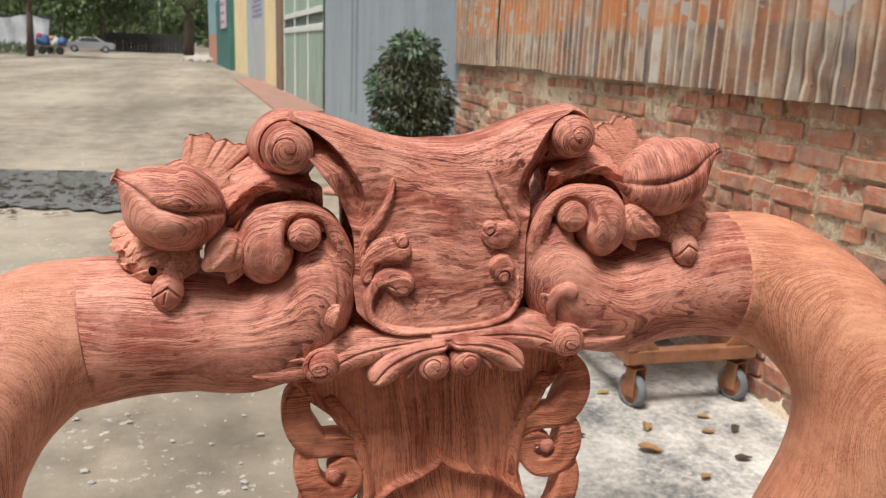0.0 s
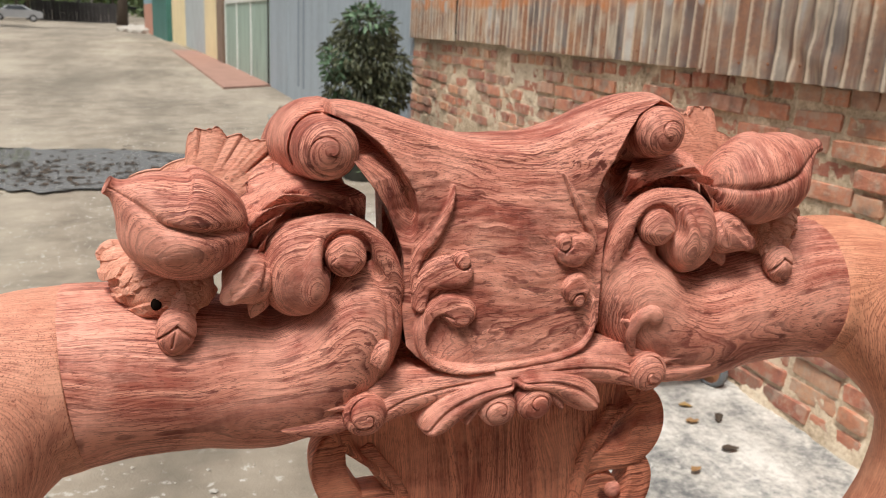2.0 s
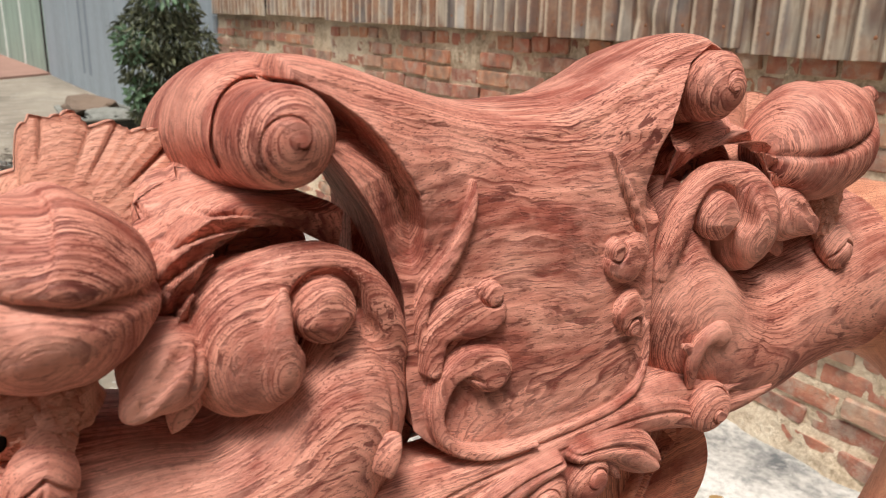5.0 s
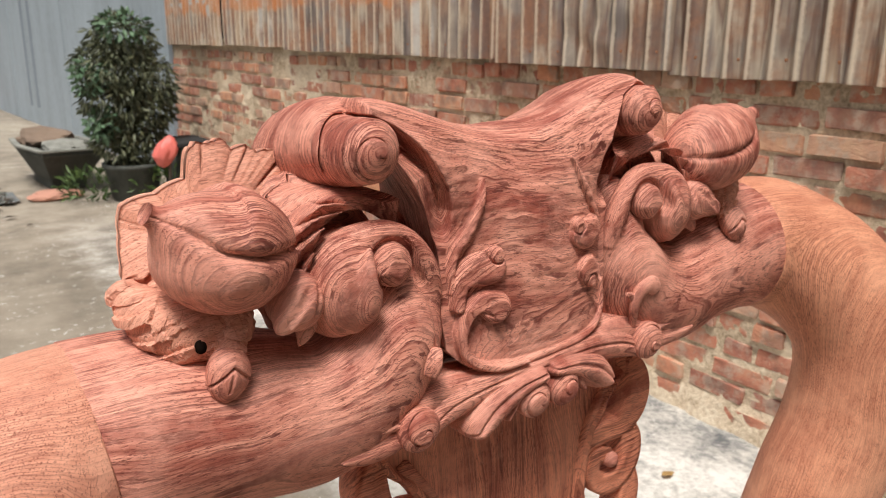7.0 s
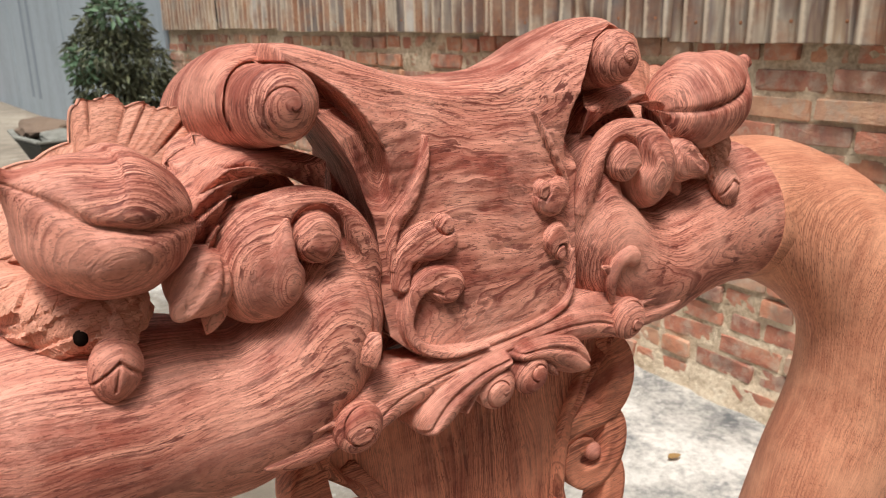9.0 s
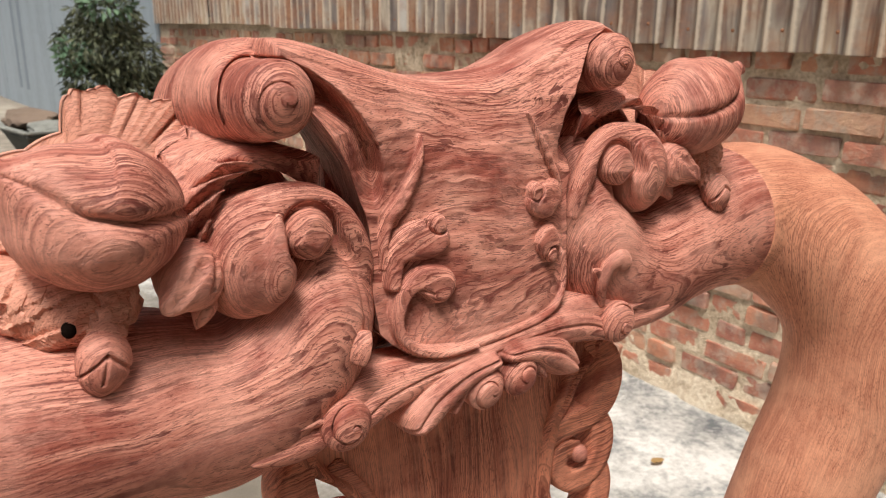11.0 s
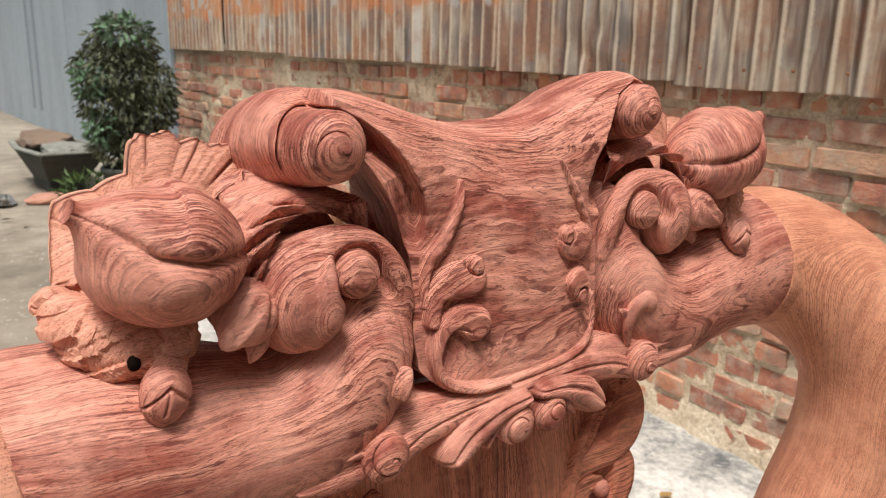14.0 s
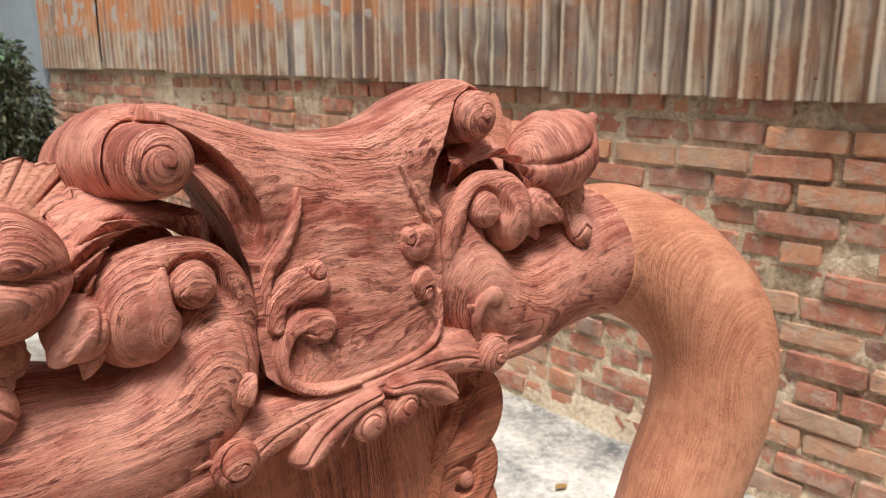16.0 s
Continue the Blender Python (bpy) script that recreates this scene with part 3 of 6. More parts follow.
def tin_wall():
    stations = [(-1.65, 0.16), (0.11, 1.06), (1.05, 1.97), (1.945, 2.86), (2.83, 3.78), (3.74, 4.87), (4.84, 5.9), (5.87, 6.72), (6.69, 7.2)]
    drop = [0.0, -0.03, -0.028, -0.012, 0.0, 0.004, 0.022, 0.018, 0.016]
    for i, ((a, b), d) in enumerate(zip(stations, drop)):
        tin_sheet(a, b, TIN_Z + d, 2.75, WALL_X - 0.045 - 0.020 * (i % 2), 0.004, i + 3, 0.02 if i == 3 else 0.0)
    bm = slab(WALL_X + 0.003, WALL_X + 0.06, -1.7, WALL_END - 0.06, TIN_Z + 0.055, TIN_Z + 0.13, 0.005)
    ob = part("timber_rail", bm, TIMBER, None)
    tagged(ob, "dark timber rail behind the tin sheets", "beam", kind="structure")
    bm = slab(WALL_X + 0.08, WALL_X + 0.2, -6.0, WALL_END, TIN_Z + 0.1, 2.7)
    ob = part("wall_upper", bm, TIMBER, None)
    tagged(ob, "dark boarding behind the tin sheets", "wall", kind="structure")


tin_wall()

# ---- the carved chair back ----
CHAIR = thing("carved_chair", "unfinished carved rosewood chair with peaches and scrolls on its crest rail", "chair",
              pose(0.1985, 0.764, 0.9955, 0, -3.3, 0) @ Matrix.Translation((0, 0, -1.0)))
UP = np.array([0.0, 0.0, 1.0])


def carve(name, verts, faces, s=1, mat=None, label="", parent=None, grain=None, smooth=True):
    """A carved piece in crest coordinates, mirrored to the other side where s is -1."""
    v = np.array(verts, float)
    g = np.array(v if grain is None else grain, float)
    if s < 0:
        v = v * (-1, 1, 1)
        faces = [tuple(reversed(f)) for f in faces]
    if grain is None:
        g = v.copy()
    else:
        g = g + (0.37 * s, 0, 0)
    return mesh_object(name, v + UP, faces, mat or ROSE, parent or CHAIR, smooth, label, g)


def grid_faces(n, m, wrap=False, flip=False):
    """Faces of an n x m grid of vertices, closed in its second direction where wrap is set."""
    i, j = np.meshgrid(np.arange(n - 1), np.arange(m if wrap else m - 1), indexing="ij")
    a = i * m + j
    b = i * m + (j + 1) % m
    c, d = b + m, a + m
    q = np.stack([a, d, c, b] if flip else [a, b, c, d], -1).reshape(-1, 4)
    return [tuple(int(k) for k in f) for f in q]


def spline(pts, n):
    """Catmull-Rom through rows of numbers, evenly in length."""
    p = np.array(pts, float)
    p = np.vstack([2 * p[0] - p[1], p, 2 * p[-1] - p[-2]])
    out = []
    for i in range(1, len(p) - 2):
        t = np.linspace(0, 1, 40, endpoint=False)[:, None]
        a, b, c, d = p[i - 1], p[i], p[i + 1], p[i + 2]
        out.append(0.5 * (2 * b + (c - a) * t + (2 * a - 5 * b + 4 * c - d) * t ** 2 + (3 * b - a - 3 * c + d) * t ** 3))
    q = np.vstack(out + [p[-2:-1]])
    s = np.concatenate([[0], np.cumsum(np.linalg.norm(np.diff(q[:, :3], axis=0), axis=1))])
    u = np.linspace(0, s[-1], n)
    return np.stack([np.interp(u, s, q[:, k]) for k in range(q.shape[1])], 1), u


def sweep(pts, n=60, seg=24, normal=(0, 1, 0), flat=1.0, groove=None, cap=(True, True), shape=None):
    """A round or flattened stem along rows x, y, z, radius; flat: depth against width; groove(phi, u): change of radius."""
    q, u = spline(pts, n)
    c, r = q[:, :3], np.maximum(q[:, 3], 1e-4)
    t = np.gradient(c, axis=0)
    t /= np.linalg.norm(t, axis=1)[:, None]
    up = np.array(normal, float)
    side = np.cross(t, up)
    side /= np.linalg.norm(side, axis=1)[:, None]
    dep = np.cross(side, t)
    phi = np.linspace(0, 2 * np.pi, seg, endpoint=False)
    k = np.ones((n, seg))
    if groove:
        k = k + groove(phi[None, :], (u / u[-1])[:, None])
    f = flat if np.isscalar(flat) else np.interp(u / u[-1], np.linspace(0, 1, len(flat)), flat)[:, None, None]
    a = np.cos(phi)[None, :, None] * side[:, None, :]
    b = np.sin(phi)[None, :, None] * dep[:, None, :] * f
    off = (a + b) * (r[:, None] * k)[:, :, None]
    v = c[:, None, :] + off
    g = np.stack([np.repeat(u[:, None], seg, 1), (off * dep[:, None, :]).sum(-1), (off * side[:, None, :]).sum(-1)], -1) + np.array([0, c[0, 1], c[0, 2]])
    verts, grain = v.reshape(-1, 3), g.reshape(-1, 3)
    faces = grid_faces(n, seg, True)
    rings = []
    for end, sign in ((0, -1), (n - 1, 1)):
        if not cap[0 if end == 0 else 1]:
            continue
        base = end * seg
        prev = [base + j for j in range(seg)]
        for step in (0.35, 0.65, 0.88):
            ring = c[end] + off[end] * math.sqrt(1 - step ** 2) + t[end] * sign * r[end] * step * 0.9
            start = len(verts)
            verts = np.vstack([verts, ring])
            grain = np.vstack([grain, g[end] + np.array([sign * r[end] * step, 0, 0])])
            now = [start + j for j in range(seg)]
            for j in range(seg):
                k2 = (j + 1) % seg
                faces.append((prev[j], now[j], now[k2], prev[k2]) if sign < 0 else (prev[j], prev[k2], now[k2], now[j]))
            prev = now
        tip = len(verts)
        verts = np.vstack([verts, c[end] + t[end] * sign * r[end] * 0.93])
        grain = np.vstack([grain, g[end].mean(0) + np.array([sign * r[end], 0, 0])])
        for j in range(seg):
            k2 = (j + 1) % seg
            faces.append((prev[j], tip, prev[k2]) if sign < 0 else (prev[j], prev[k2], tip))
    return verts, [tuple(reversed(f)) for f in faces], grain


def solid(axis_pts, radius, seg=64, squash=(1, 1), shape=None, ref=(0, -1, 0), n=70):
    """A turned body along a curved axis; radius(u) its profile, shape(phi, u) a factor on it; phi 0 faces ref."""
    q, _ = spline(axis_pts, n)
    c = q[:, :3]
    t = np.gradient(c, axis=0)
    t /= np.linalg.norm(t, axis=1)[:, None]
    ref = np.array(ref, float)
    e1 = ref - (t @ ref)[:, None] * t
    e1 /= np.linalg.norm(e1, axis=1)[:, None]
    e2 = np.cross(t, e1)
    u = np.linspace(0, 1, n)
    phi = np.linspace(0, 2 * np.pi, seg, endpoint=False)
    r = np.array([radius(x) for x in u])
    k = r[:, None] * (shape(phi[None, :], u[:, None]) if shape else 1.0)
    v = c[:, None, :] + k[:, :, None] * (squash[0] * np.cos(phi)[None, :, None] * e1[:, None, :] + squash[1] * np.sin(phi)[None, :, None] * e2[:, None, :])
    verts = np.vstack([v.reshape(-1, 3), c[0], c[-1]])
    faces = [tuple(reversed(f)) for f in grid_faces(n, seg, True)]
    a, b = n * seg, n * seg + 1
    for j in range(seg):
        k2 = (j + 1) % seg
        faces.append((a, k2, j))
        faces.append((b, (n - 1) * seg + j, (n - 1) * seg + k2))
    return verts, [tuple(reversed(f)) for f in faces]


def bump1(x, x0, w):
    return np.exp(-((x - x0) / w) ** 2)


def volute(centre, r, length, turns, hand, dome=0.5, taper=1.15, seg=96, lean=(0, 0), groove=0.10, tip=0.0):
    """A rolled end that faces the front: a domed face cut by a spiral, and a body running back."""
    rows, phi = [], np.linspace(0, 2 * np.pi, seg, endpoint=False)
    nr = 44
    for i in range(nr):
        rho = i / (nr - 1)
        h = dome * r * (1 - rho ** 2.2)
        # distance to the spiral line in turns
        arm = ((rho ** 0.8) * turns - hand * phi / (2 * np.pi)) % 1.0
        d = np.minimum(arm, 1 - arm)
        cut = groove * r * np.exp(-(d / 0.05) ** 2) * np.clip(rho * 5, 0, 1) * np.clip((1.0 - rho) * 6, 0, 1)
        step = 0.09 * r * (arm - 0.5) * np.clip(rho * 4, 0, 1) * np.clip((1.0 - rho) * 4, 0, 1)
        y = -(h - cut + step) - tip * r * math.exp(-(rho / 0.25) ** 2)
        rows.append(np.stack([r * rho * np.cos(phi), y, r * rho * np.sin(phi)], -1))
    for i in range(1, 26):
        k = i / 25
        rad = r * (1 + (taper - 1) * k ** 1.7 + 0.03 * math.sin(math.pi * min(1, k * 3)))
        rows.append(np.stack([rad * np.cos(phi) + lean[0] * k, np.full(seg, length * k), rad * np.sin(phi) + lean[1] * k], -1))
    v = np.array(rows)
    n = len(rows)
    verts = np.vstack([v.reshape(-1, 3), [[lean[0], length, lean[1]]]]) + np.array(centre)
    faces = [tuple(reversed(f)) for f in grid_faces(n, seg, True)]
    last = n * seg
    for j in range(seg):
        faces.append((last, (n - 1) * seg + (j + 1) % seg, (n - 1) * seg + j))
    return verts, [tuple(reversed(f)) for f in faces]


def chain(P, pts, n=40):
    """Distance to a stem of changing thickness along rows x, y, z, radius."""
    q, _ = spline(pts, n)
    best = np.full(len(P), 9.0)
    for a, b in zip(q[:-1], q[1:]):
        d = b[:3] - a[:3]
        h = np.clip(((P - a[:3]) @ d) / max(d @ d, 1e-12), 0, 1)
        best = np.minimum(best, np.linalg.norm(P - a[:3] - h[:, None] * d, axis=1) - (a[3] + h * (b[3] - a[3])))
    return best


def blob(P, c, r):
    """Rough distance to an ellipsoid."""
    k = np.linalg.norm((P - np.array(c)) / np.array(r), axis=1)
    return (k - 1) * min(r)


def blend(a, b, k):
    h = np.clip(0.5 + 0.5 * (b - a) / k, 0, 1)
    return b + (a - b) * h - k * h * (1 - h)


def score(d, line, depth):
    """Cuts a V-shaped line into a body."""
    return d + np.clip(depth - line, 0, depth) * 0.9


def hollow_out(d, tool, k):
    """Takes a rounded tool out of a body."""
    return -blend(-d, tool, k)


def field_mesh(f, lo, hi, step):
    """Skin of a field of distances, by averaging the crossings in each cell of a grid."""
    ax = [np.arange(a, b + step, step) for a, b in zip(lo, hi)]
    n = [len(a) for a in ax]
    G = np.stack(np.meshgrid(*ax, indexing="ij"), -1).reshape(-1, 3)
    V = np.concatenate([f(G[i:i + 200000]) for i in range(0, len(G), 200000)]).reshape(n)
    inside = V < 0
    m = [k - 1 for k in n]
    total, count = np.zeros((*m, 3)), np.zeros(m)
    corner = lambda o: tuple(slice(o[k], o[k] + m[k]) for k in range(3))
    for axis in range(3):
        others = [k for k in range(3) if k != axis]
        for i in (0, 1):
            for j in (0, 1):
                o = [0, 0, 0]
                o[others[0]], o[others[1]] = i, j
                o2 = list(o)
                o2[axis] = 1
                a, b = V[corner(o)], V[corner(o2)]
                hit = (a < 0) != (b < 0)
                t = np.where(hit, a / np.where(hit, a - b, 1.0), 0.0)
                pos = np.zeros((*m, 3)) + np.array(o, float)
                pos[..., axis] += t
                total += np.where(hit[..., None], pos, 0.0)
                count += hit
    cells = np.argwhere(count > 0)
    idx = -np.ones(m, int)
    idx[tuple(cells.T)] = np.arange(len(cells))
    verts = (cells + total[tuple(cells.T)] / count[tuple(cells.T)][:, None]) * step + np.array([a[0] for a in ax])
    faces = []
    for axis in range(3):
        u, w = [k for k in range(3) if k != axis]
        lo_s, hi_s = [slice(None)] * 3, [slice(None)] * 3
        lo_s[axis], hi_s[axis] = slice(0, n[axis] - 1), slice(1, n[axis])
        a, b = inside[tuple(lo_s)], inside[tuple(hi_s)]
        e = np.argwhere(a != b)
        e = e[(e[:, u] > 0) & (e[:, w] > 0) & (e[:, u] < m[u]) & (e[:, w] < m[w])]
        out = a[tuple(e.T)]
        quad = []
        for du, dw in ((-1, -1), (0, -1), (0, 0), (-1, 0)):
            c = e.copy()
            c[:, u] += du
            c[:, w] += dw
            quad.append(idx[tuple(c.T)])
        quad = np.stack(quad, -1)
        flip = out if axis != 1 else ~out
        quad = np.where(flip[:, None], quad, quad[:, ::-1])
        faces += [tuple(int(k) for k in q) for q in quad if q.min() >= 0]
    return verts, faces


def lead(r):
    return r - 0.006


RAIL_PATH = [(0.132, 0.034, 0.056, 0.021), (0.128, 0.035, 0.036, 0.030), (0.135, lead(0.043), 0.012, 0.042), (0.160, lead(0.055), -0.018, 0.055),
             (0.205, lead(0.061), -0.035, 0.061), (0.262, lead(0.066), -0.024, 0.066), (0.320, lead(0.073), -0.018, 0.073), (0.3672, lead(0.0775), -0.020, 0.0775)]
RIDGE_PATH = [(0.106, 0.034, 0.000, 0.004), (0.103, 0.028, 0.022, 0.006), (0.102, 0.022, 0.045, 0.0085), (0.109, 0.020, 0.070, 0.0100),
              (0.122, 0.021, 0.090, 0.0105), (0.140, 0.023, 0.1005, 0.0115), (0.159, 0.026, 0.099, 0.0145), (0.175, 0.030, 0.087, 0.0220)]
INNER_LINE = [(0.122, -0.001, -0.030, 0.0), (0.114, 0.000, 0.005, 0.0), (0.113, 0.003, 0.040, 0.0), (0.120, 0.009, 0.062, 0.0)]
RIM_LINE = [(0.1075, 0.004, -0.010, 0.0), (0.1055, 0.003, 0.030, 0.0), (0.111, 0.007, 0.068, 0.0), (0.122, 0.011, 0.089, 0.0)]
KNOB_BED = ((0.1420, 0.000, 0.0785), (0.0225, 0.0240, 0.0215))


def laid_on(field, line):
    """Moves the points of a line forward or back on to the skin of a body."""
    out = []
    ys = np.linspace(-0.04, 0.08, 400)
    for x, y, z, r in line:
        inside = field(np.stack([np.full(400, x), ys, np.full(400, z)], -1)) < 0
        out.append((x, float(ys[np.argmax(inside)]) if inside.any() else y, z, r))
    return out


def scroll_field(P):
    d = chain(P, RAIL_PATH, 50)
    d = blend(d, blob(P, (0.132, 0.056, 0.068), (0.030, 0.026, 0.034)), 0.004)
    d = blend(d, chain(P, RIDGE_PATH, 36), 0.006)
    return hollow_out(d, blob(P, *KNOB_BED), 0.002)


def knob_ring(P):
    """Distance to the cut round the upper side of the knob."""
    a = np.abs(np.hypot(P[:, 0] - 0.1430, P[:, 2] - 0.0795) - 0.0200)
    return a + np.clip(0.072 - P[:, 2], 0, 1) + np.clip(P[:, 1] - 0.028, 0, 1)


INNER_LINE = laid_on(scroll_field, INNER_LINE)
RIM_LINE = laid_on(scroll_field, RIM_LINE)


def rail_field(P):
    d = scroll_field(P)
    d = score(d, chain(P, INNER_LINE, 20), 0.0032)
    d = score(d, chain(P, RIM_LINE, 20), 0.0022)
    d = score(d, knob_ring(P), 0.0040)
    return np.maximum(d, P[:, 0] - 0.368)


RAIL_MESH = field_mesh(rail_field, (0.082, -0.026, -0.112), (0.371, 0.156, 0.124), 0.0021)
FOLD = [(0.1665, 0.005, 0.098, 0.002), (0.1690, 0.004, 0.089, 0.0060), (0.1705, 0.004, 0.074, 0.0110), (0.172, 0.007, 0.056, 0.0120), (0.178, 0.014, 0.042, 0.008)]


def bulb_field(P):
    d = blend(blob(P, (0.1840, 0.034, 0.068), (0.0305, 0.0360, 0.0405)), chain(P, RIDGE_PATH[2:], 26), 0.008)
    d = blend(d, chain(P, FOLD, 20), 0.0030)
    d = hollow_out(d, blob(P, *KNOB_BED), 0.0015)
    d = score(d, chain(P, RIM_LINE, 20), 0.0022)
    d = score(d, knob_ring(P), 0.0040)
    # the knob: a ball with flat cuts
    k = blob(P, (0.1440, 0.0150, 0.0800), (0.0170, 0.0185, 0.0170))
    for n, h in (((0.0, -1.0, 0.05), 0.0135), ((0.5, -0.8, 0.3), 0.0150), ((-0.4, -0.8, -0.45), 0.0150), ((0.3, -0.8, -0.5), 0.0148), ((-0.6, -0.75, 0.3), 0.0150)):
        n = np.array(n) / np.linalg.norm(n)
        k = -blend(-k, -((P - np.array((0.1440, 0.0150, 0.0800))) @ n - h), 0.001)
    return np.minimum(d, k)


BULB_MESH = field_mesh(bulb_field, (0.088, -0.022, 0.018), (0.216, 0.078, 0.120), 0.0014)


def rail(s):
    """Half of the crest rail, with the scroll on its inner end, and the post that bends forward and down."""
    y = lead
    v, f = RAIL_MESH
    v = v + 0.0005 * np.array([noise.noise(Vector(q) * 45) for q in v])[:, None]
    carve("crest_rail", v, f, s, label="thick round rosewood rail with a scrolled inner end")
    pts = [(0.335, y(0.0735), -0.0185, 0.0725), (0.3685, 0.0700, -0.0202, 0.0773), (0.418, 0.056, -0.026, 0.079), (0.470, 0.016, -0.064, 0.079), (0.502, -0.018, -0.122, 0.078), (0.509, -0.030, -0.185, 0.077),
           (0.498, -0.025, -0.265, 0.0755), (0.468, -0.010, -0.36, 0.075), (0.440, 0.010, -0.48, 0.070), (0.425, 0.03, -0.66, 0.063), (0.42, 0.04, -0.9955 - 0.0577 * 0.42 * s, 0.055)]
    v, f, g = sweep(pts, 150, 72, cap=(False, False))
    n = len(v)
    v = np.vstack([v, v[:72].mean(0), v[-72:].mean(0)])
    for j in range(72):
        k = (j + 1) % 72
        f.append((n, j, k))
        f.append((n + 1, n - 72 + k, n - 72 + j))
    g = np.stack([v[:, 2] * 0.94 - v[:, 0] * 0.34, v[:, 1] - 0.5 * s, v[:, 0] * 0.94 + v[:, 2] * 0.34], -1)
    carve("back_post", v, f, s, POST if s > 0 else POST_RED, "bent post joined to the rail, paler straight grain", grain=g)


for s in (-1, 1):
    rail(s)


def c_scroll(s):
    """The bulb held by the scroll, and the jagged leaf over it."""
    v, f = BULB_MESH
    carve("bulb", v, f, s, FACED, label="rounded bulb with a pointed fold")
    # uncut wood behind bulb and roll
    for pts in ([(0.082, 0.062, -0.016, 0.016), (0.102, 0.060, -0.042, 0.017), (0.122, 0.058, -0.060, 0.015)],
                [(0.098, 0.078, 0.030, 0.014), (0.102, 0.076, -0.010, 0.017), (0.112, 0.070, -0.050, 0.017)],
                [(0.132, 0.104, 0.010, 0.026), (0.150, 0.106, 0.060, 0.030), (0.172, 0.110, 0.098, 0.031), (0.205, 0.106, 0.108, 0.026)],
                [(0.146, 0.082, 0.088, 0.018), (0.174, 0.084, 0.112, 0.022), (0.204, 0.080, 0.100, 0.020)],
                [(0.136, 0.072, 0.100, 0.008), (0.158, 0.068, 0.116, 0.012), (0.186, 0.064, 0.119, 0.012)],
                [(0.139, 0.088, 0.122, 0.010), (0.152, 0.092, 0.138, 0.017), (0.176, 0.092, 0.140, 0.018)],
                [(0.148, 0.100, 0.112, 0.018), (0.168, 0.100, 0.124, 0.025), (0.196, 0.098, 0.122, 0.025)],
                [(0.208, 0.094, 0.112, 0.014), (0.214, 0.086, 0.096, 0.018), (0.212, 0.078, 0.060, 0.018), (0.205, 0.080, 0.030, 0.014)]):
        v, f, g = sweep(pts, 50, 24, groove=lambda p, u: 0.05 * np.sin(p * 4 + u * 20))
        carve("uncut_core", v, f, s, ROSE)
    # jagged leaf that arches over the bulb, hewn in flat cuts, its inner tip turned up
    na, nb = 150, 30
    low, _ = spline([(0.1216, 0.042, 0.0990), (0.133, 0.042, 0.1075), (0.150, 0.036, 0.1185), (0.168, 0.030, 0.1235), (0.187, 0.026, 0.1190), (0.198, 0.021, 0.1100), (0.207, 0.019, 0.0930), (0.208, 0.026, 0.062)], na)
    top, _ = spline([(0.1225, 0.030, 0.1245), (0.131, 0.034, 0.1225), (0.142, 0.037, 0.1265), (0.156, 0.038, 0.1320), (0.175, 0.038, 0.1340), (0.195, 0.036, 0.1270), (0.206, 0.032, 0.1190), (0.216, 0.030, 0.106), (0.218, 0.030, 0.082), (0.212, 0.034, 0.052)], na)
    far, _ = spline([(0.126, 0.040, 0.1275), (0.150, 0.066, 0.1370), (0.172, 0.082, 0.1440), (0.196, 0.080, 0.1440), (0.214, 0.070, 0.1320), (0.226, 0.056, 0.118), (0.226, 0.046, 0.088), (0.216, 0.044, 0.052)], na)
    a = np.linspace(0, 1, na)[:, None]
    b = np.linspace(0, 1, nb)[None, :]
    k1 = np.clip(b / 0.55, 0, 1)[:, :, None]
    k2 = np.clip((b - 0.55) / 0.45, 0, 1)[:, :, None]
    mid = low[:, None, :] + (top - low)[:, None, :] * k1 + (far - top)[:, None, :] * k2
    run = a * 7.0 - 1.9 * b
    tooth = run % 1.0
    jag = np.clip((a - 0.30) / 0.12, 0.06, 1.0)
    cuts = jag * (0.0170 * (tooth - 0.5) * np.sin(np.clip(b * 0.95 + 0.10, 0, 1) * math.pi))
    belly = -0.0022 * np.sin(np.clip(b / 0.55, 0, 1) * math.pi) ** 0.8 * np.clip(a * 5, 0.2, 1)
    rough = np.array([[0.0016 * noise.noise(Vector((q[0] * 160, 3, q[2] * 160))) + 0.0012 * noise.cell(Vector((q[0] * 210 + q[1] * 90, 5, q[2] * 150))) for q in r] for r in mid]) * jag
    # the outer edge runs out in teeth
    mid = mid + (np.clip(jag - 0.3, 0, 1) * 0.010 * (tooth - 0.6) * np.clip(b - 0.40, 0, 1) / 0.6)[:, :, None] * np.array([0.3, 0.2, 1.0])
    front = mid + np.stack([0 * cuts, cuts + belly + rough, -0.3 * cuts], -1)
    back = mid + np.array([0.0, 0.009, 0.001]) * ((0.25 + np.sin(b * math.pi)) * np.clip(0.3 + a * 6, 0, 1))[:, :, None]
    v = np.vstack([front.reshape(-1, 3), back.reshape(-1, 3)])
    k = na * nb
    f = [tuple(reversed(z)) for z in grid_faces(na, nb)] + [tuple(k + j for j in z) for z in grid_faces(na, nb)]
    for i in range(na - 1):
        for e in (0, nb - 1):
            p0, p1 = i * nb + e, (i + 1) * nb + e
            f.append((p0, p1, k + p1, k + p0) if e == 0 else (p0, k + p0, k + p1, p1))
    for j in range(nb - 1):
        for e in (0, na - 1):
            p0, p1 = e * nb + j, e * nb + j + 1
            f.append((p0, k + p0, k + p1, p1) if e == 0 else (p0, p1, k + p1, k + p0))
    carve("arched_leaf", v, f, s, ROSE, "rough-cut arched leaf over the bulb")


for s in (-1, 1):
    c_scroll(s)


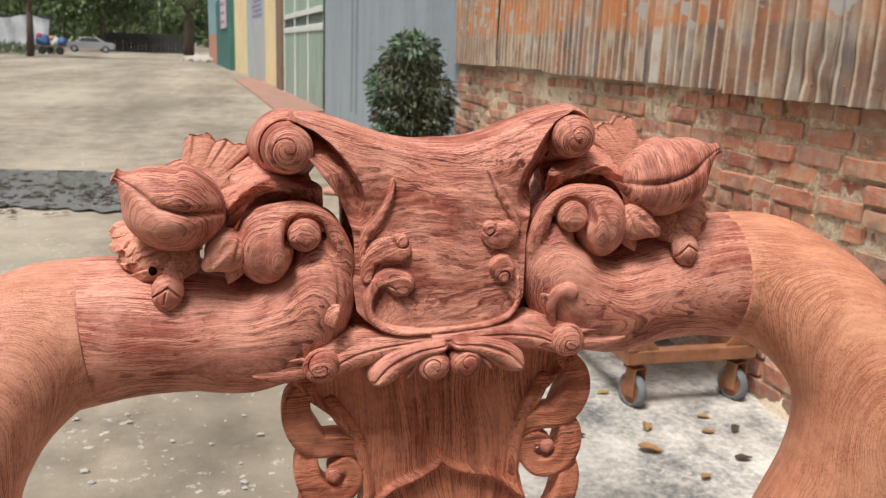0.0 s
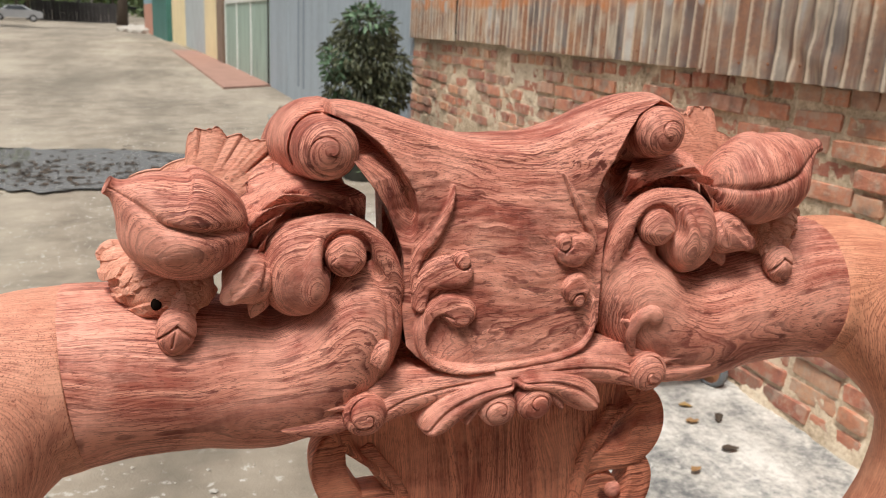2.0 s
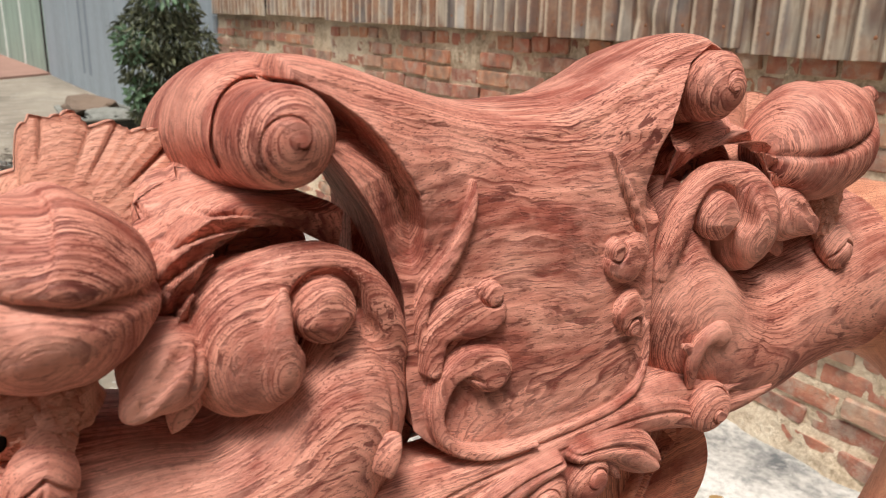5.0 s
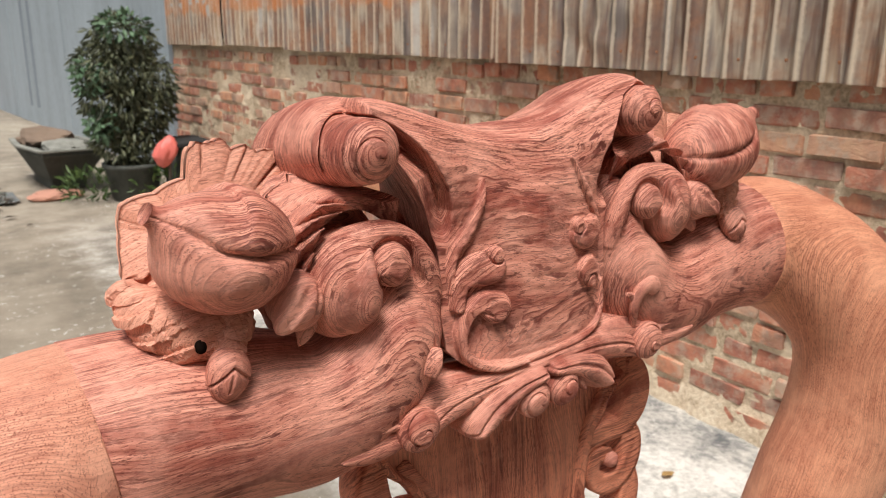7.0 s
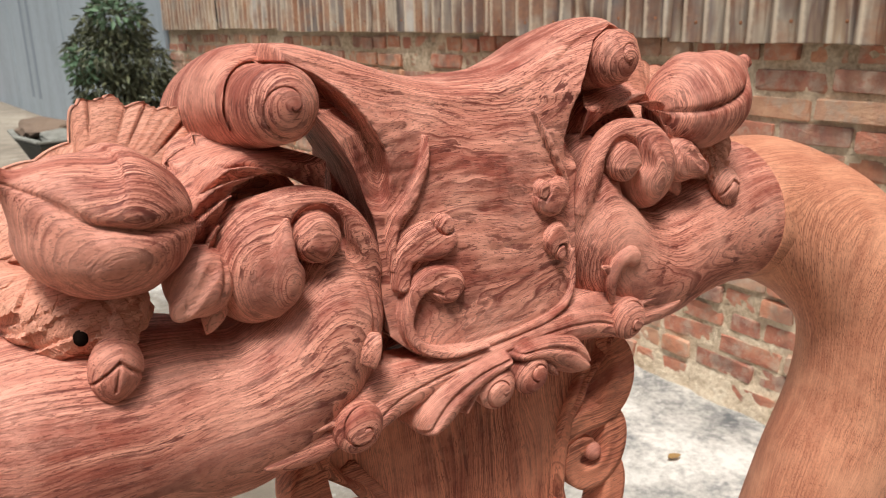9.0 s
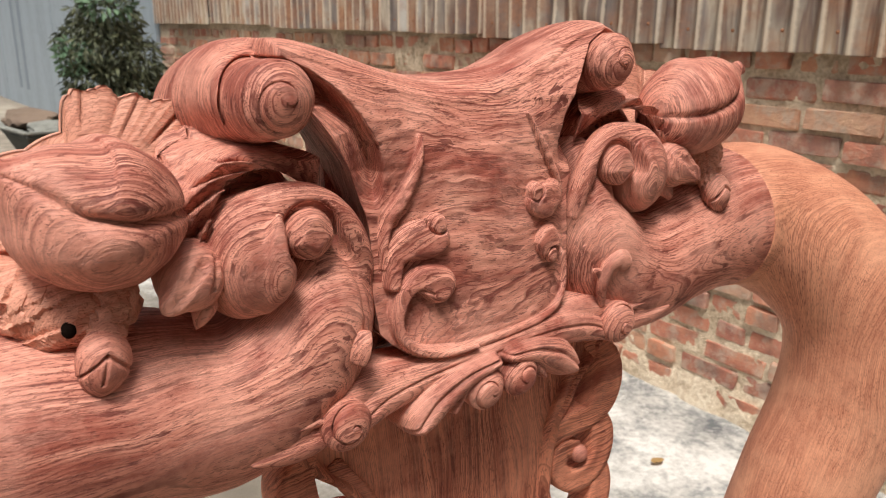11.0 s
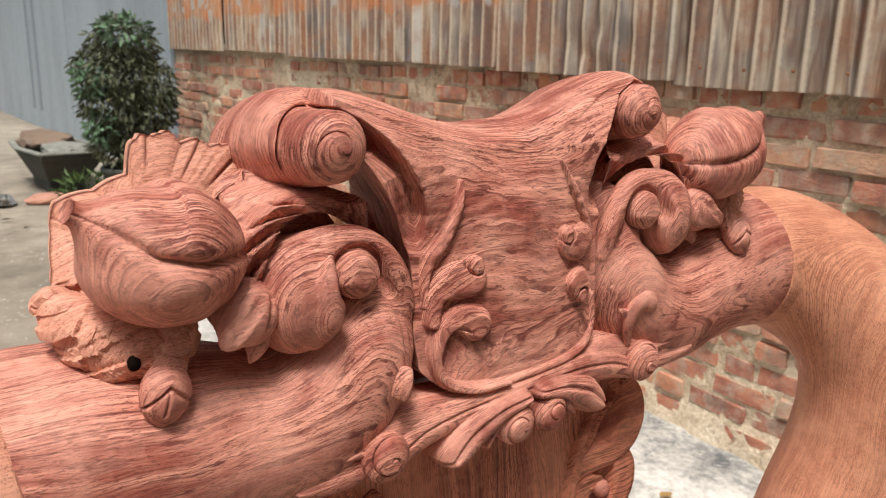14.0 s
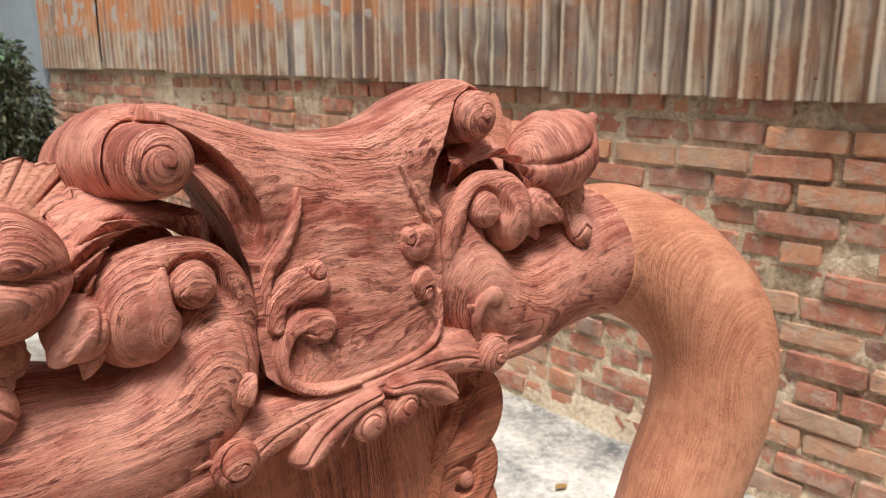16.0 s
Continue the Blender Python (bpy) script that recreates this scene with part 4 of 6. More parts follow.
def peach(s):
    """A long peach with a deep seam that ends in a beak, held by a notched leaf."""
    out = 0.3225 if s > 0 else 0.3160
    axis = [(0.212, 0.050, 0.108), (0.231, 0.040, 0.110), (0.251, 0.032, 0.114), (0.273, 0.028, 0.122), (0.294, 0.026, 0.134), (out, 0.0235, 0.1455)] if s > 0 else \
        [(0.229, 0.046, 0.108), (0.243, 0.035, 0.110), (0.262, 0.027, 0.114), (0.281, 0.022, 0.123), (0.298, 0.016, 0.138), (out, 0.0125, 0.1510)]

    def profile(u):
        x = (u - 0.42) / 0.58
        body = 0.0455 * math.sqrt(max(0.0, 1 - (x / 0.724) ** 2)) if x < 0 else 0.0455 * max(0.0, 1 - min(1.0, x) ** 2.0) ** 1.22
        stub = (0.0066 + 0.0006 * max(0.0, (u - 0.9) / 0.1)) * (1 if u > 0.5 else 0)
        return max((body ** 3 + stub ** 3) ** (1 / 3), 1e-4)

    def shape(phi, u):
        w = (0.060 if s < 0 else 0.040) + 0.045 * u
        seam = np.clip(1.25 - np.abs(u - 0.45) * 1.1, 0, 1) * np.clip(u * 8, 0, 1)
        p0 = 0.0 + 0.10 * (u - 0.5)
        d = (phi - p0 + np.pi) % (2 * np.pi) - np.pi
        return 1 - (0.24 if s < 0 else 0.15) * np.exp(-(np.abs(d) / w) ** 1.3) * seam + np.where(d > 0, 0.05, 0.05 if s < 0 else 0.01) * np.exp(-((np.abs(d) - 0.6) / 0.5) ** 2) * seam

    v, f = solid(axis, profile, 96, (1.0, 0.97), shape, ref=(0, -1, 0.10), n=110)
    v = v + 0.0010 * np.array([noise.noise(Vector(q) * 55) for q in v])[:, None]
    carve("peach", v, f, s, grain=v[:, [2, 0, 1]] if s > 0 else v * (-1, 1, 1), label="carved peach with a deep seam and a beaked tip")
    # notched leaf behind the peach
    nr, na = 30, 260
    cx, cz = 0.262, 0.105
    rows = []
    for layer in (0, 1):
        for i in range(nr):
            rho = i / (nr - 1)
            ring = []
            for j in range(na):
                deg = -110 + 310 * j / (na - 1)
                a = math.radians(deg)
                base = float(np.interp(deg, [-110, -90, -65, -46, -30, -7, 14, 35, 60, 90, 93, 106, 122, 139, 157, 176, 200], [0.045, 0.050, 0.058, 0.076, 0.068, 0.056, 0.053, 0.057, 0.043, 0.046, 0.064, 0.073, 0.074, 0.086, 0.082, 0.052, 0.040]))
                tooth = ((deg - 93) / 13.5) % 1.0
                fan = 1.0 if 93 < deg < 160 else 0.0
                rough = 1.0 if -75 < deg < -15 else 0.0
                base += fan * (0.005 * (1 - 2 * abs(tooth - 0.4)) + 0.0035 * noise.noise(Vector((deg * 0.5, 1, s)))) + rough * 0.007 * noise.noise(Vector((deg * 0.30, 0, s)))
                cut = (1 - 2 * abs(((deg - 90) / 8.5 + 0.12 * math.sin(deg)) % 1.0 - 0.5)) ** 12 if 90 < deg < 165 else 0.30 * (1 - 2 * abs((deg / 17) % 1.0 - 0.5)) ** 14 if 15 < deg <= 90 else 0.0
                flute = 0.0050 * cut * min(1.0, max(0.0, rho - 0.62 - 0.08 * math.sin(int((deg - 90) / 8.5) * 2.4)) * 7)
                hew = rough * (0.005 * noise.noise(Vector((deg * 0.12, rho * 7, 4))) + 0.006 * noise.cell(Vector((deg * 0.13 + rho * 3, rho * 6, 2))))
                yy = float(np.interp(deg, [-110, -60, -30, 20, 60, 160, 200], [0.045, 0.052, 0.066, 0.092, 0.094, 0.080, 0.06])) + 0.012 * rho ** 2 + flute + hew + layer * (0.022 - 0.010 * rho ** 3)
                rr = base * rho * (1.0 if layer == 0 else 0.985)
                ring.append((cx + rr * math.cos(a), yy, cz + rr * math.sin(a)))
            rows.append(ring)
    v = np.array(rows).reshape(-1, 3)
    n = nr * na
    f = grid_faces(nr, na) + [tuple(n + k for k in reversed(q)) for q in grid_faces(nr, na)]
    for j in range(na - 1):
        a = (nr - 1) * na + j
        f.append((a, n + a, n + a + 1, a + 1))
    for i in range(nr - 1):
        for e in (0, na - 1):
            a, b = i * na + e, (i + 1) * na + e
            f.append((a, b, n + b, n + a) if e else (a, n + a, n + b, b))
    carve("notched_leaf", v, f, s, SAWN, "rough-cut notched leaf behind the peach", smooth=True)
    # uncut foot of the leaf on the rail
    pts = [(0.322, 0.070, 0.084, 0.012), (0.312, 0.058, 0.070, 0.020), (0.294, 0.043, 0.059, 0.023), (0.272, 0.036, 0.058, 0.020), (0.260, 0.036, 0.062, 0.016)]
    v, f, g = sweep(pts, 90, 80)
    ledge = np.array([noise.cell(Vector((q[0] * 26 + q[1] * 22, 2, q[2] * 150 + q[0] * 60))) for q in v])
    chip = np.array([noise.cell(Vector((q[0] * 120 + q[2] * 95, 6, q[2] * 60 - q[0] * 80))) for q in v])
    grit = np.array([noise.noise(Vector(q) * 75) for q in v])
    v = v + np.stack([0.0030 * ledge, -0.0022 * ledge - 0.0009 * chip, 0 * ledge], -1) + 0.0014 * grit[:, None]
    carve("leaf_foot", v, f, s, SAWN, smooth=False)
    # no bore is cut: a near-black ball paints the shade of the hole
    if s < 0:
        v, f = solid([(0.292, 0.0180, 0.0490), (0.292, 0.0180, 0.0590)], lambda u: 0.0040 * math.sqrt(max(0.0, 1 - (2 * u - 1) ** 2)) + 1e-5, 20, n=16)
        carve("drill_hole_shade", v, f, s, HOLE_SHADE, "near-black ball painted as the shade inside a drilled hole")
    # stem and bud that lie on the rail
    pts = [(0.259, 0.040, 0.086, 0.016), (0.263, 0.030, 0.072, 0.0115), (0.270, 0.020, 0.054, 0.0095), (0.277, 0.013, 0.040, 0.0100)]
    v, f, g = sweep(pts, 30, 26, groove=lambda p, u: 0.07 * np.abs(np.sin(p * 2.5 + u * 6)) - 0.10 * np.clip(1 - np.abs((u * 5 + 0.3 * np.sin(p)) % 1 - 0.5) * 6, 0, 1))
    v = v + 0.0016 * np.array([noise.cell(Vector(q) * 400) for q in v])[:, None]
    carve("stem", v, f, s, SAWN, smooth=False)
    v, f = solid([(0.274, 0.015, 0.052), (0.279, 0.009, 0.035), (0.285, 0.008, 0.014)], lambda u: 0.0158 * math.sin(math.pi * min(1, max(0, u)) ** 0.9) ** 0.55 + 1e-5, 110, (0.85, 1.0),
                 lambda p, u: 1 - 0.07 * np.abs(np.sin(2.5 * p)), n=90)
    # knife cuts in the shape of a roof
    dx = (v[:, 0] - 0.2795) + 0.3 * (v[:, 2] - 0.036)
    roof = np.abs(v[:, 2] - 0.041 + 0.85 * np.abs(dx)) / 1.3
    ridge = np.abs(dx) + 9 * (v[:, 2] > 0.041) + 9 * (v[:, 2] < 0.024)
    v[:, 1] += (0.0032 * np.clip(1 - roof / 0.0016, 0, 1) + 0.0022 * np.clip(1 - ridge / 0.0014, 0, 1)) * (v[:, 1] < 0.010)
    carve("rail_bud", v, f, s)


for s in (-1, 1):
    peach(s)


def bud_body(P):
    return blend(blob(P, (0.2205, 0.022, 0.0685), (0.0215, 0.0225, 0.0225)), chain(P, [(0.225, 0.016, 0.066, 0.014), (0.236, 0.006, 0.060, 0.0085), (0.2450, 0.000, 0.0560, 0.001)], 16), 0.006)


BUD_CUTS = [laid_on(bud_body, c) for c in ([(0.216, 0, 0.079, 0), (0.224, 0, 0.0715, 0), (0.234, 0, 0.0620, 0), (0.244, 0, 0.0565, 0)], [(0.228, 0, 0.077, 0), (0.234, 0, 0.066, 0), (0.237, 0, 0.054, 0)],
                                          [(0.207, 0, 0.081, 0), (0.210, 0, 0.070, 0), (0.214, 0, 0.060, 0)])]


def bud_field(P):
    d = bud_body(P)
    for line, depth in zip(BUD_CUTS, (0.0046, 0.0026, 0.0026)):
        d = score(d, chain(P, line, 12), depth)
    return d


BUD_MESH = field_mesh(bud_field, (0.194, -0.010, 0.036), (0.252, 0.050, 0.096), 0.0013)


def side_buds(s):
    v, f = BUD_MESH
    carve("bud", v, f, s, FACED, label="egg-shaped bud with a knife cut")
    v, f = solid([(0.210, 0.034, 0.066), (0.214, 0.022, 0.051), (0.219, 0.017, 0.041), (0.2225, 0.019, 0.0335)],
                 lambda u: 0.0108 * max(0.0, 1 - (abs(u - 0.45) / (0.45 if u < 0.45 else 0.55)) ** 1.6) + 1e-5, 32, (0.9, 1),
                 lambda p, u: 1 - 0.12 * np.abs(np.sin(2 * p)) - 0.18 * np.clip(1 - np.abs((p + np.pi) % (2 * np.pi) - np.pi) / 0.3, 0, 1) * (u > 0.4), n=32)
    carve("bud_leaf", v, f, s)
    if s < 0:
        v, f = solid([(0.117, 0.004, 0.008), (0.1205, 0.000, -0.002), (0.124, 0.003, -0.012)], lambda u: 0.0082 * max(0.0, 1 - (2 * u - 1) ** 8) ** 0.5 + 1e-5, 28, (1.1, 1),
                     lambda p, u: (1 / np.maximum(np.abs(np.cos(p + 0.5)), np.abs(np.sin(p + 0.5))) * 0.8 + 0.2) * (0.92 + 0.16 * u), n=24)
        carve("nub", v, f, s)
    else:
        pts = [(0.120, 0.004, -0.036, 0.004), (0.116, 0.000, -0.016, 0.006), (0.121, -0.002, -0.002, 0.007), (0.132, -0.003, 0.004, 0.009), (0.138, -0.003, 0.000, 0.009)]
        v, f, g = sweep(pts, 40, 18, flat=0.8)
        carve("sprig", v, f, s)
        pts = [(0.118, 0.003, -0.018, 0.004), (0.112, 0.000, -0.006, 0.004), (0.106, 0.000, -0.002, 0.0025)]
        v, f, g = sweep(pts, 24, 14, flat=0.8)
        carve("sprig_tip", v, f, s)


for s in (-1, 1):
    side_buds(s)
    if s < 0:
        v, f = volute((0.1540, 0.0150, 0.1670), 0.0240, 0.082, 1.45, -1, 0.58, 1.56, lean=(0.002, -0.010), groove=0.07, tip=0.06)
    else:
        v, f = volute((0.1495, 0.0240, 0.1655), 0.0226, 0.077, 1.45, -1, 0.60, 1.48, lean=(0.003, -0.010), groove=0.07, tip=0.06)
    carve("volute", v, f, s, FACED, label="rolled scroll end with a spiral face")


def way(rows, n=70):
    q, _ = spline([(a, b, 0, r) for a, b, r in rows], n)
    return q[:, [0, 1, 3]]


# raised work on the shield as rows x, z, half-width: the curl that runs on as the rim, flowers, narrow leaves
RELIEF = [(way([(-0.0485, 0.0230, 0.0142), (-0.0570, 0.0280, 0.0118), (-0.0650, 0.0290, 0.0090), (-0.0755, 0.0220, 0.0066), (-0.0830, 0.0040, 0.0050), (-0.0790, -0.0140, 0.0044), (-0.0640, -0.0255, 0.0042), (-0.045, -0.0305, 0.0034), (-0.020, -0.0320, 0.0012)], 110), 0.0085, 4),
          (way([(-0.0630, -0.0260, 0.0042), (-0.026, -0.0318, 0.0040), (0.017, -0.0320, 0.0038), (0.052, -0.0300, 0.0036), (0.073, -0.0220, 0.0034), (0.0825, -0.0070, 0.0030), (0.0830, 0.0160, 0.0022)], 120), 0.0044, 2),
          (way([(-0.0830, 0.0300, 0.0060), (-0.0790, 0.0480, 0.0080), (-0.0690, 0.0565, 0.0120), (-0.0590, 0.0575, 0.0145), (-0.0500, 0.0585, 0.0140)], 60), 0.0078, 4),
          (way([(0.0520, 0.0670, 0.0120), (0.0620, 0.0650, 0.0145), (0.0715, 0.0670, 0.0130)], 30), 0.0078, 4),
          (way([(0.0620, 0.0318, 0.0140), (0.0650, 0.0285, 0.0135)], 12), 0.0076, 4),
          (way([(-0.0870, 0.0420, 0.0020), (-0.0850, 0.0600, 0.0036), (-0.0800, 0.0760, 0.0048), (-0.0705, 0.0870, 0.0050), (-0.0580, 0.1060, 0.0042), (-0.0520, 0.1220, 0.0024), (-0.0500, 0.1310, 0.0008)], 80), 0.0060, 2),
          (way([(0.0860, 0.0680, 0.0020), (0.0810, 0.0780, 0.0040), (0.0700, 0.0970, 0.0044), (0.0600, 0.1150, 0.0034), (0.0510, 0.1345, 0.0008)], 60), 0.0040, 2)]
# knife lines: notches of the flowers, the hollow under the curl, the double rim
CUTS = [(way([(-0.0545, 0.0740, 0), (-0.0535, 0.0680, 0), (-0.0490, 0.0620, 0)], 30), 0.0030), (way([(0.0575, 0.0810, 0), (0.0565, 0.0735, 0), (0.0490, 0.0665, 0)], 24), 0.0028),
        (way([(-0.0560, 0.0185, 0), (-0.0640, 0.0225, 0), (-0.0715, 0.0170, 0), (-0.0770, 0.0040, 0), (-0.0735, -0.0120, 0), (-0.0600, -0.0205, 0), (-0.0260, -0.0268, 0), (0.010, -0.0272, 0), (0.050, -0.0252, 0)], 130), 0.0024),
        (way([(-0.0885, 0.0300, 0), (-0.0895, 0.0050, 0), (-0.0850, -0.0140, 0)], 50), 0.0016), (way([(0.0785, 0.0180, 0), (0.0780, -0.0060, 0), (0.0690, -0.0185, 0)], 40), 0.0014)]


# the lip of the shield as z, x; outside it runs a scooped channel
LIP_Z = [0.080, 0.091, 0.109, 0.129, 0.151, 0.169, 0.182, 0.192, 0.21]
LIP_X = [0.0865, 0.0835, 0.0815, 0.0862, 0.0990, 0.1136, 0.1290, 0.1486, 0.165]
OUTLINE_Z = [-0.04, -0.015, 0.03, 0.062, 0.080, 0.094, 0.1155, 0.133, 0.151, 0.170, 0.192]
OUTLINE_X = [0.083, 0.088, 0.0915, 0.0935, 0.0965, 0.1010, 0.1095, 0.1205, 0.1330, 0.1460, 0.1550]


def cartouche():
    """The central shield: a hide-like panel that rolls back over the top and round the scrolls, with raised flowers and a cut border."""
    nu, nf, nr = 301, 280, 70
    u = np.linspace(-1, 1, nu)
    au = np.abs(u)
    zb = -0.036 + 0.030 * np.clip((au - 0.55) / 0.45, 0, 1) ** 2.2
    zt = 0.145 + 0.047 * (1 - np.cos(math.pi * au ** 1.3)) / 2
    rows = []
    for i in range(nf):
        v = i / (nf - 1)
        z = zb + (zt - zb) * v
        w = np.interp(z, OUTLINE_Z, OUTLINE_X)
        w = w * (1 + 0.07 * (u < 0) * np.clip((0.07 - z) / 0.05, 0, 1) * au)
        shift = 0.002 * np.clip((z - 0.03) / 0.09, 0, 1)
        x = u * w + shift
        lip = np.interp(z, LIP_Z, LIP_X)
        side = np.clip(np.abs(x - shift) / lip, 0, 1.2)
        y = 0.006 + 0.10 * np.clip(z + 0.03, 0, 0.10) + 0.006 * np.clip(side, 0, 1) ** 3 - 0.007 * (1 - np.clip(side, 0, 1) ** 2) * np.clip(1 - np.abs(z - 0.05) / 0.12, 0, 1)
        y = y + 1.0 * np.clip(z - 0.085, 0, 1) ** 1.5 * (1 - au ** 2) - 0.013 * side ** 2 * np.clip((z - 0.095) / 0.05, 0, 1) + 0.5 * np.clip(z - 0.168, 0, 1) * side
        y = y + np.where(u > 0, 0.010, 0.0) * au * np.clip((z - 0.15) / 0.03, 0, 1)
        # channel between lip and outline
        out = np.abs(x - shift) - lip
        wide = np.maximum(w - lip, 0.004)
        scoop = np.clip(out / 0.0035, 0, 1) ** 0.7 * (1 - 0.80 * np.clip(out / wide, 0, 1) ** 1.6 * (z < 0.158))
        fall = np.where(u < 0, (0.016 + 0.020 * np.clip((z - 0.140) / 0.03, 0, 1)) * scoop, 0.036 * np.clip(out / 0.021, 0, 1.4) ** 0.9)
        y = y + fall * np.clip((z - 0.082) / 0.03, 0, 1)
        h = np.zeros(nu)
        for pts, height, power in RELIEF:
            d = np.hypot(x[:, None] - pts[None, :, 0], z[:, None] - pts[None, :, 1]) / pts[None, :, 2]
            full = d.min(axis=1)
            h = np.maximum(h, height * np.clip(1 - full ** power, 0, 1) ** 0.5)
            h = h - 0.0011 * np.clip(1 - np.abs(full - 1.06) / 0.07, 0, 1)
        for pts, depth in CUTS:
            d = np.hypot(x[:, None] - pts[None, :, 0], z[:, None] - pts[None, :, 1]).min(axis=1)
            h = h - depth * np.clip(1 - d / 0.0017, 0, 1)
        for cx, cz, r, up in ((-0.0453, 0.0684, 0.0068, 0.0085), (0.049, 0.0755, 0.0070, 0.0082), (0.064, 0.0200, 0.0062, 0.0080)):
            q = np.hypot(x - cx, z - cz)
            h = h - 0.0035 * np.clip(1 - np.abs(q - r - 0.0008) / 0.0012, 0, 1) * (h > 0.003)
            h = np.maximum(h, up * np.clip(1 - (q / r) ** 5, 0, 1) ** 0.5)
        h += 0.0007 * np.array([noise.noise(Vector((a * 60, b * 170, 0))) for a, b in zip(x, z)])
        rows.append(np.stack([x, y - h, z], -1))
    front_top = rows[-1]
    # over the top and back
    lift = 0.0215 - np.where(u < 0, 0.0120, 0.0165) * au ** 1.6
    reach = 0.042 - 0.016 * au
    drop = 0.014 - 0.003 * au
    for i in range(1, nr):
        k = i / (nr - 1)
        if k < 0.5:
            a = k / 0.5 * math.pi / 2
            dy, dz = reach * (1 - math.cos(a)), lift * math.sin(a)
        else:
            kk = (k - 0.5) / 0.5
            dy, dz = reach + 0.052 * kk, lift - drop * kk ** 1.6
        rows.append(front_top + np.stack([np.zeros(nu), dy + 0 * au, dz + 0 * au], -1))
    n = len(rows)
    front = np.array(rows)
    # the same hide goes on round the scroll on each side
    for e, s in ((0, -1), (nu - 1, 1)):
        edge = front[nf - 1:, e]
        cx, swell = (0.155, 1.0) if s < 0 else (0.151, 0.90)
        ph = np.linspace(math.radians(116), math.radians(-62), 116)
        fade = np.clip((math.radians(-20) - ph) / math.radians(42), 0, 1)
        block = []
        for j in range(len(edge)):
            ahead = 0.0155 * np.clip((math.radians(80) - ph) / math.radians(60), 0, 1) * (1 - fade) * max(0.0, 1 - j / 28) * (1.0 if s < 0 else 0.4)
            lead_y = edge[j, 1] - ahead + (0.010 * fade if j < nr // 2 else 0.0)
            full = swell * float(np.interp(edge[j, 1] - edge[0, 1], [0.0, 0.012, 0.030, 0.060, 0.11], [0.0285, 0.0335, 0.0380, 0.0425, 0.0430]))
            cz = edge[j, 2] - full
            r = full * (1 - 0.05 * np.clip(-ph, 0, 1)) - 0.0045 * fade * np.clip(1 - j / 20, 0, 1)
            over = -0.0025 * np.clip((ph - math.radians(99)) / 0.25, 0, 1)
            block.append(np.stack([s * (cx + (r + over) * np.cos(ph)), lead_y + 0 * ph, cz + (r + over) * np.sin(ph)], -1))
        # turned-in lip of the hide against the scroll
        first = block[0]
        mid = np.array([s * cx, 0.0, edge[0, 2] - 0.0285 * swell])
        inner = mid + (first - mid) * (0.78, 1, 0.78) + (0, 0.010, 0)
        inner[:, 1] = first[:, 1] + 0.012
        lipped = mid + (first - mid) * (0.985, 1, 0.985)
        lipped[:, 1] = first[:, 1] + 0.001
        g = np.array([inner, lipped] + block)
        f = grid_faces(len(g), len(ph), flip=(s > 0))
        carve("roll_wrap", g.reshape(-1, 3), f, 1, FACED, label="hide rolled round the scroll")
    # sides go back from the outline
    depth = [0.0, 0.002, 0.006, 0.014, 0.028, 0.045, 0.066]
    m = len(depth) - 1
    verts = front.reshape(-1, 3)
    faces = grid_faces(n, nu)
    for e, s in ((0, -1), (nu - 1, 1)):
        base = len(verts)
        block = np.array([[(front[i, e, 0] - s * (0.0015 * min(1, d / 0.006) + 0.06 * d), front[i, e, 1] + d, front[i, e, 2]) for d in depth[1:]] for i in range(nf)])
        verts = np.vstack([verts, block.reshape(-1, 3)])
        for i in range(nf - 1):
            for d in range(m):
                a = i * nu + e if d == 0 else base + i * m + d - 1
                b = (i + 1) * nu + e if d == 0 else base + (i + 1) * m + d - 1
                c, q = base + (i + 1) * m + d, base + i * m + d
                faces.append((a, q, c, b) if e else (a, b, c, q))
    # back closing strip along the bottom
    base = len(verts)
    verts = np.vstack([verts, front[0] + np.array([0, 0.05, 0.004])])
    for j in range(nu - 1):
        faces.append((j, base + j, base + j + 1, j + 1))
    carve("cartouche", verts, faces, 1, mat=FACED, label="shield-shaped panel that rolls back over the top")
    # thick core behind the panel
    bm = bmesh.new()
    box(bm, (0.200, 0.05, 0.20), Matrix.Translation((0, 0.085, 0.050)), 0.012)
    v = np.array([p.co[:] for p in bm.verts])
    f = [tuple(p.index for p in q.verts) for q in bm.faces]
    bm.free()
    carve("panel_core", v, f, 1, smooth=False)


cartouche()


def lobe_height(X, Z, pts, height, ribs=0, rib=0.0):
    """Height of a rounded leaf lobe along rows x, z, half-width over a field of points."""
    q, u = spline([(a, b, 0, w) for a, b, w in pts], 50)
    d2 = (X[:, None] - q[None, :, 0]) ** 2 + (Z[:, None] - q[None, :, 1]) ** 2
    k = np.argmin(d2 / q[None, :, 3] ** 2, axis=1)
    t = np.gradient(q[:, :2], axis=0)
    t /= np.linalg.norm(t, axis=1)[:, None]
    d = (X - q[k, 0]) * t[k, 1] - (Z - q[k, 1]) * t[k, 0]
    full = np.sqrt(np.min(d2 / q[None, :, 3] ** 2, axis=1))
    h = height * np.clip(1 - full ** 2.4, 0, 1) ** 0.5
    if ribs:
        h = h - rib * np.clip(1 - np.abs(np.sin(d / q[k, 3] * math.pi * ribs / 2 + 0.5)) * 2.2, 0, 1) * (full < 0.97)
    return np.where(full < 1, h, -1.0)


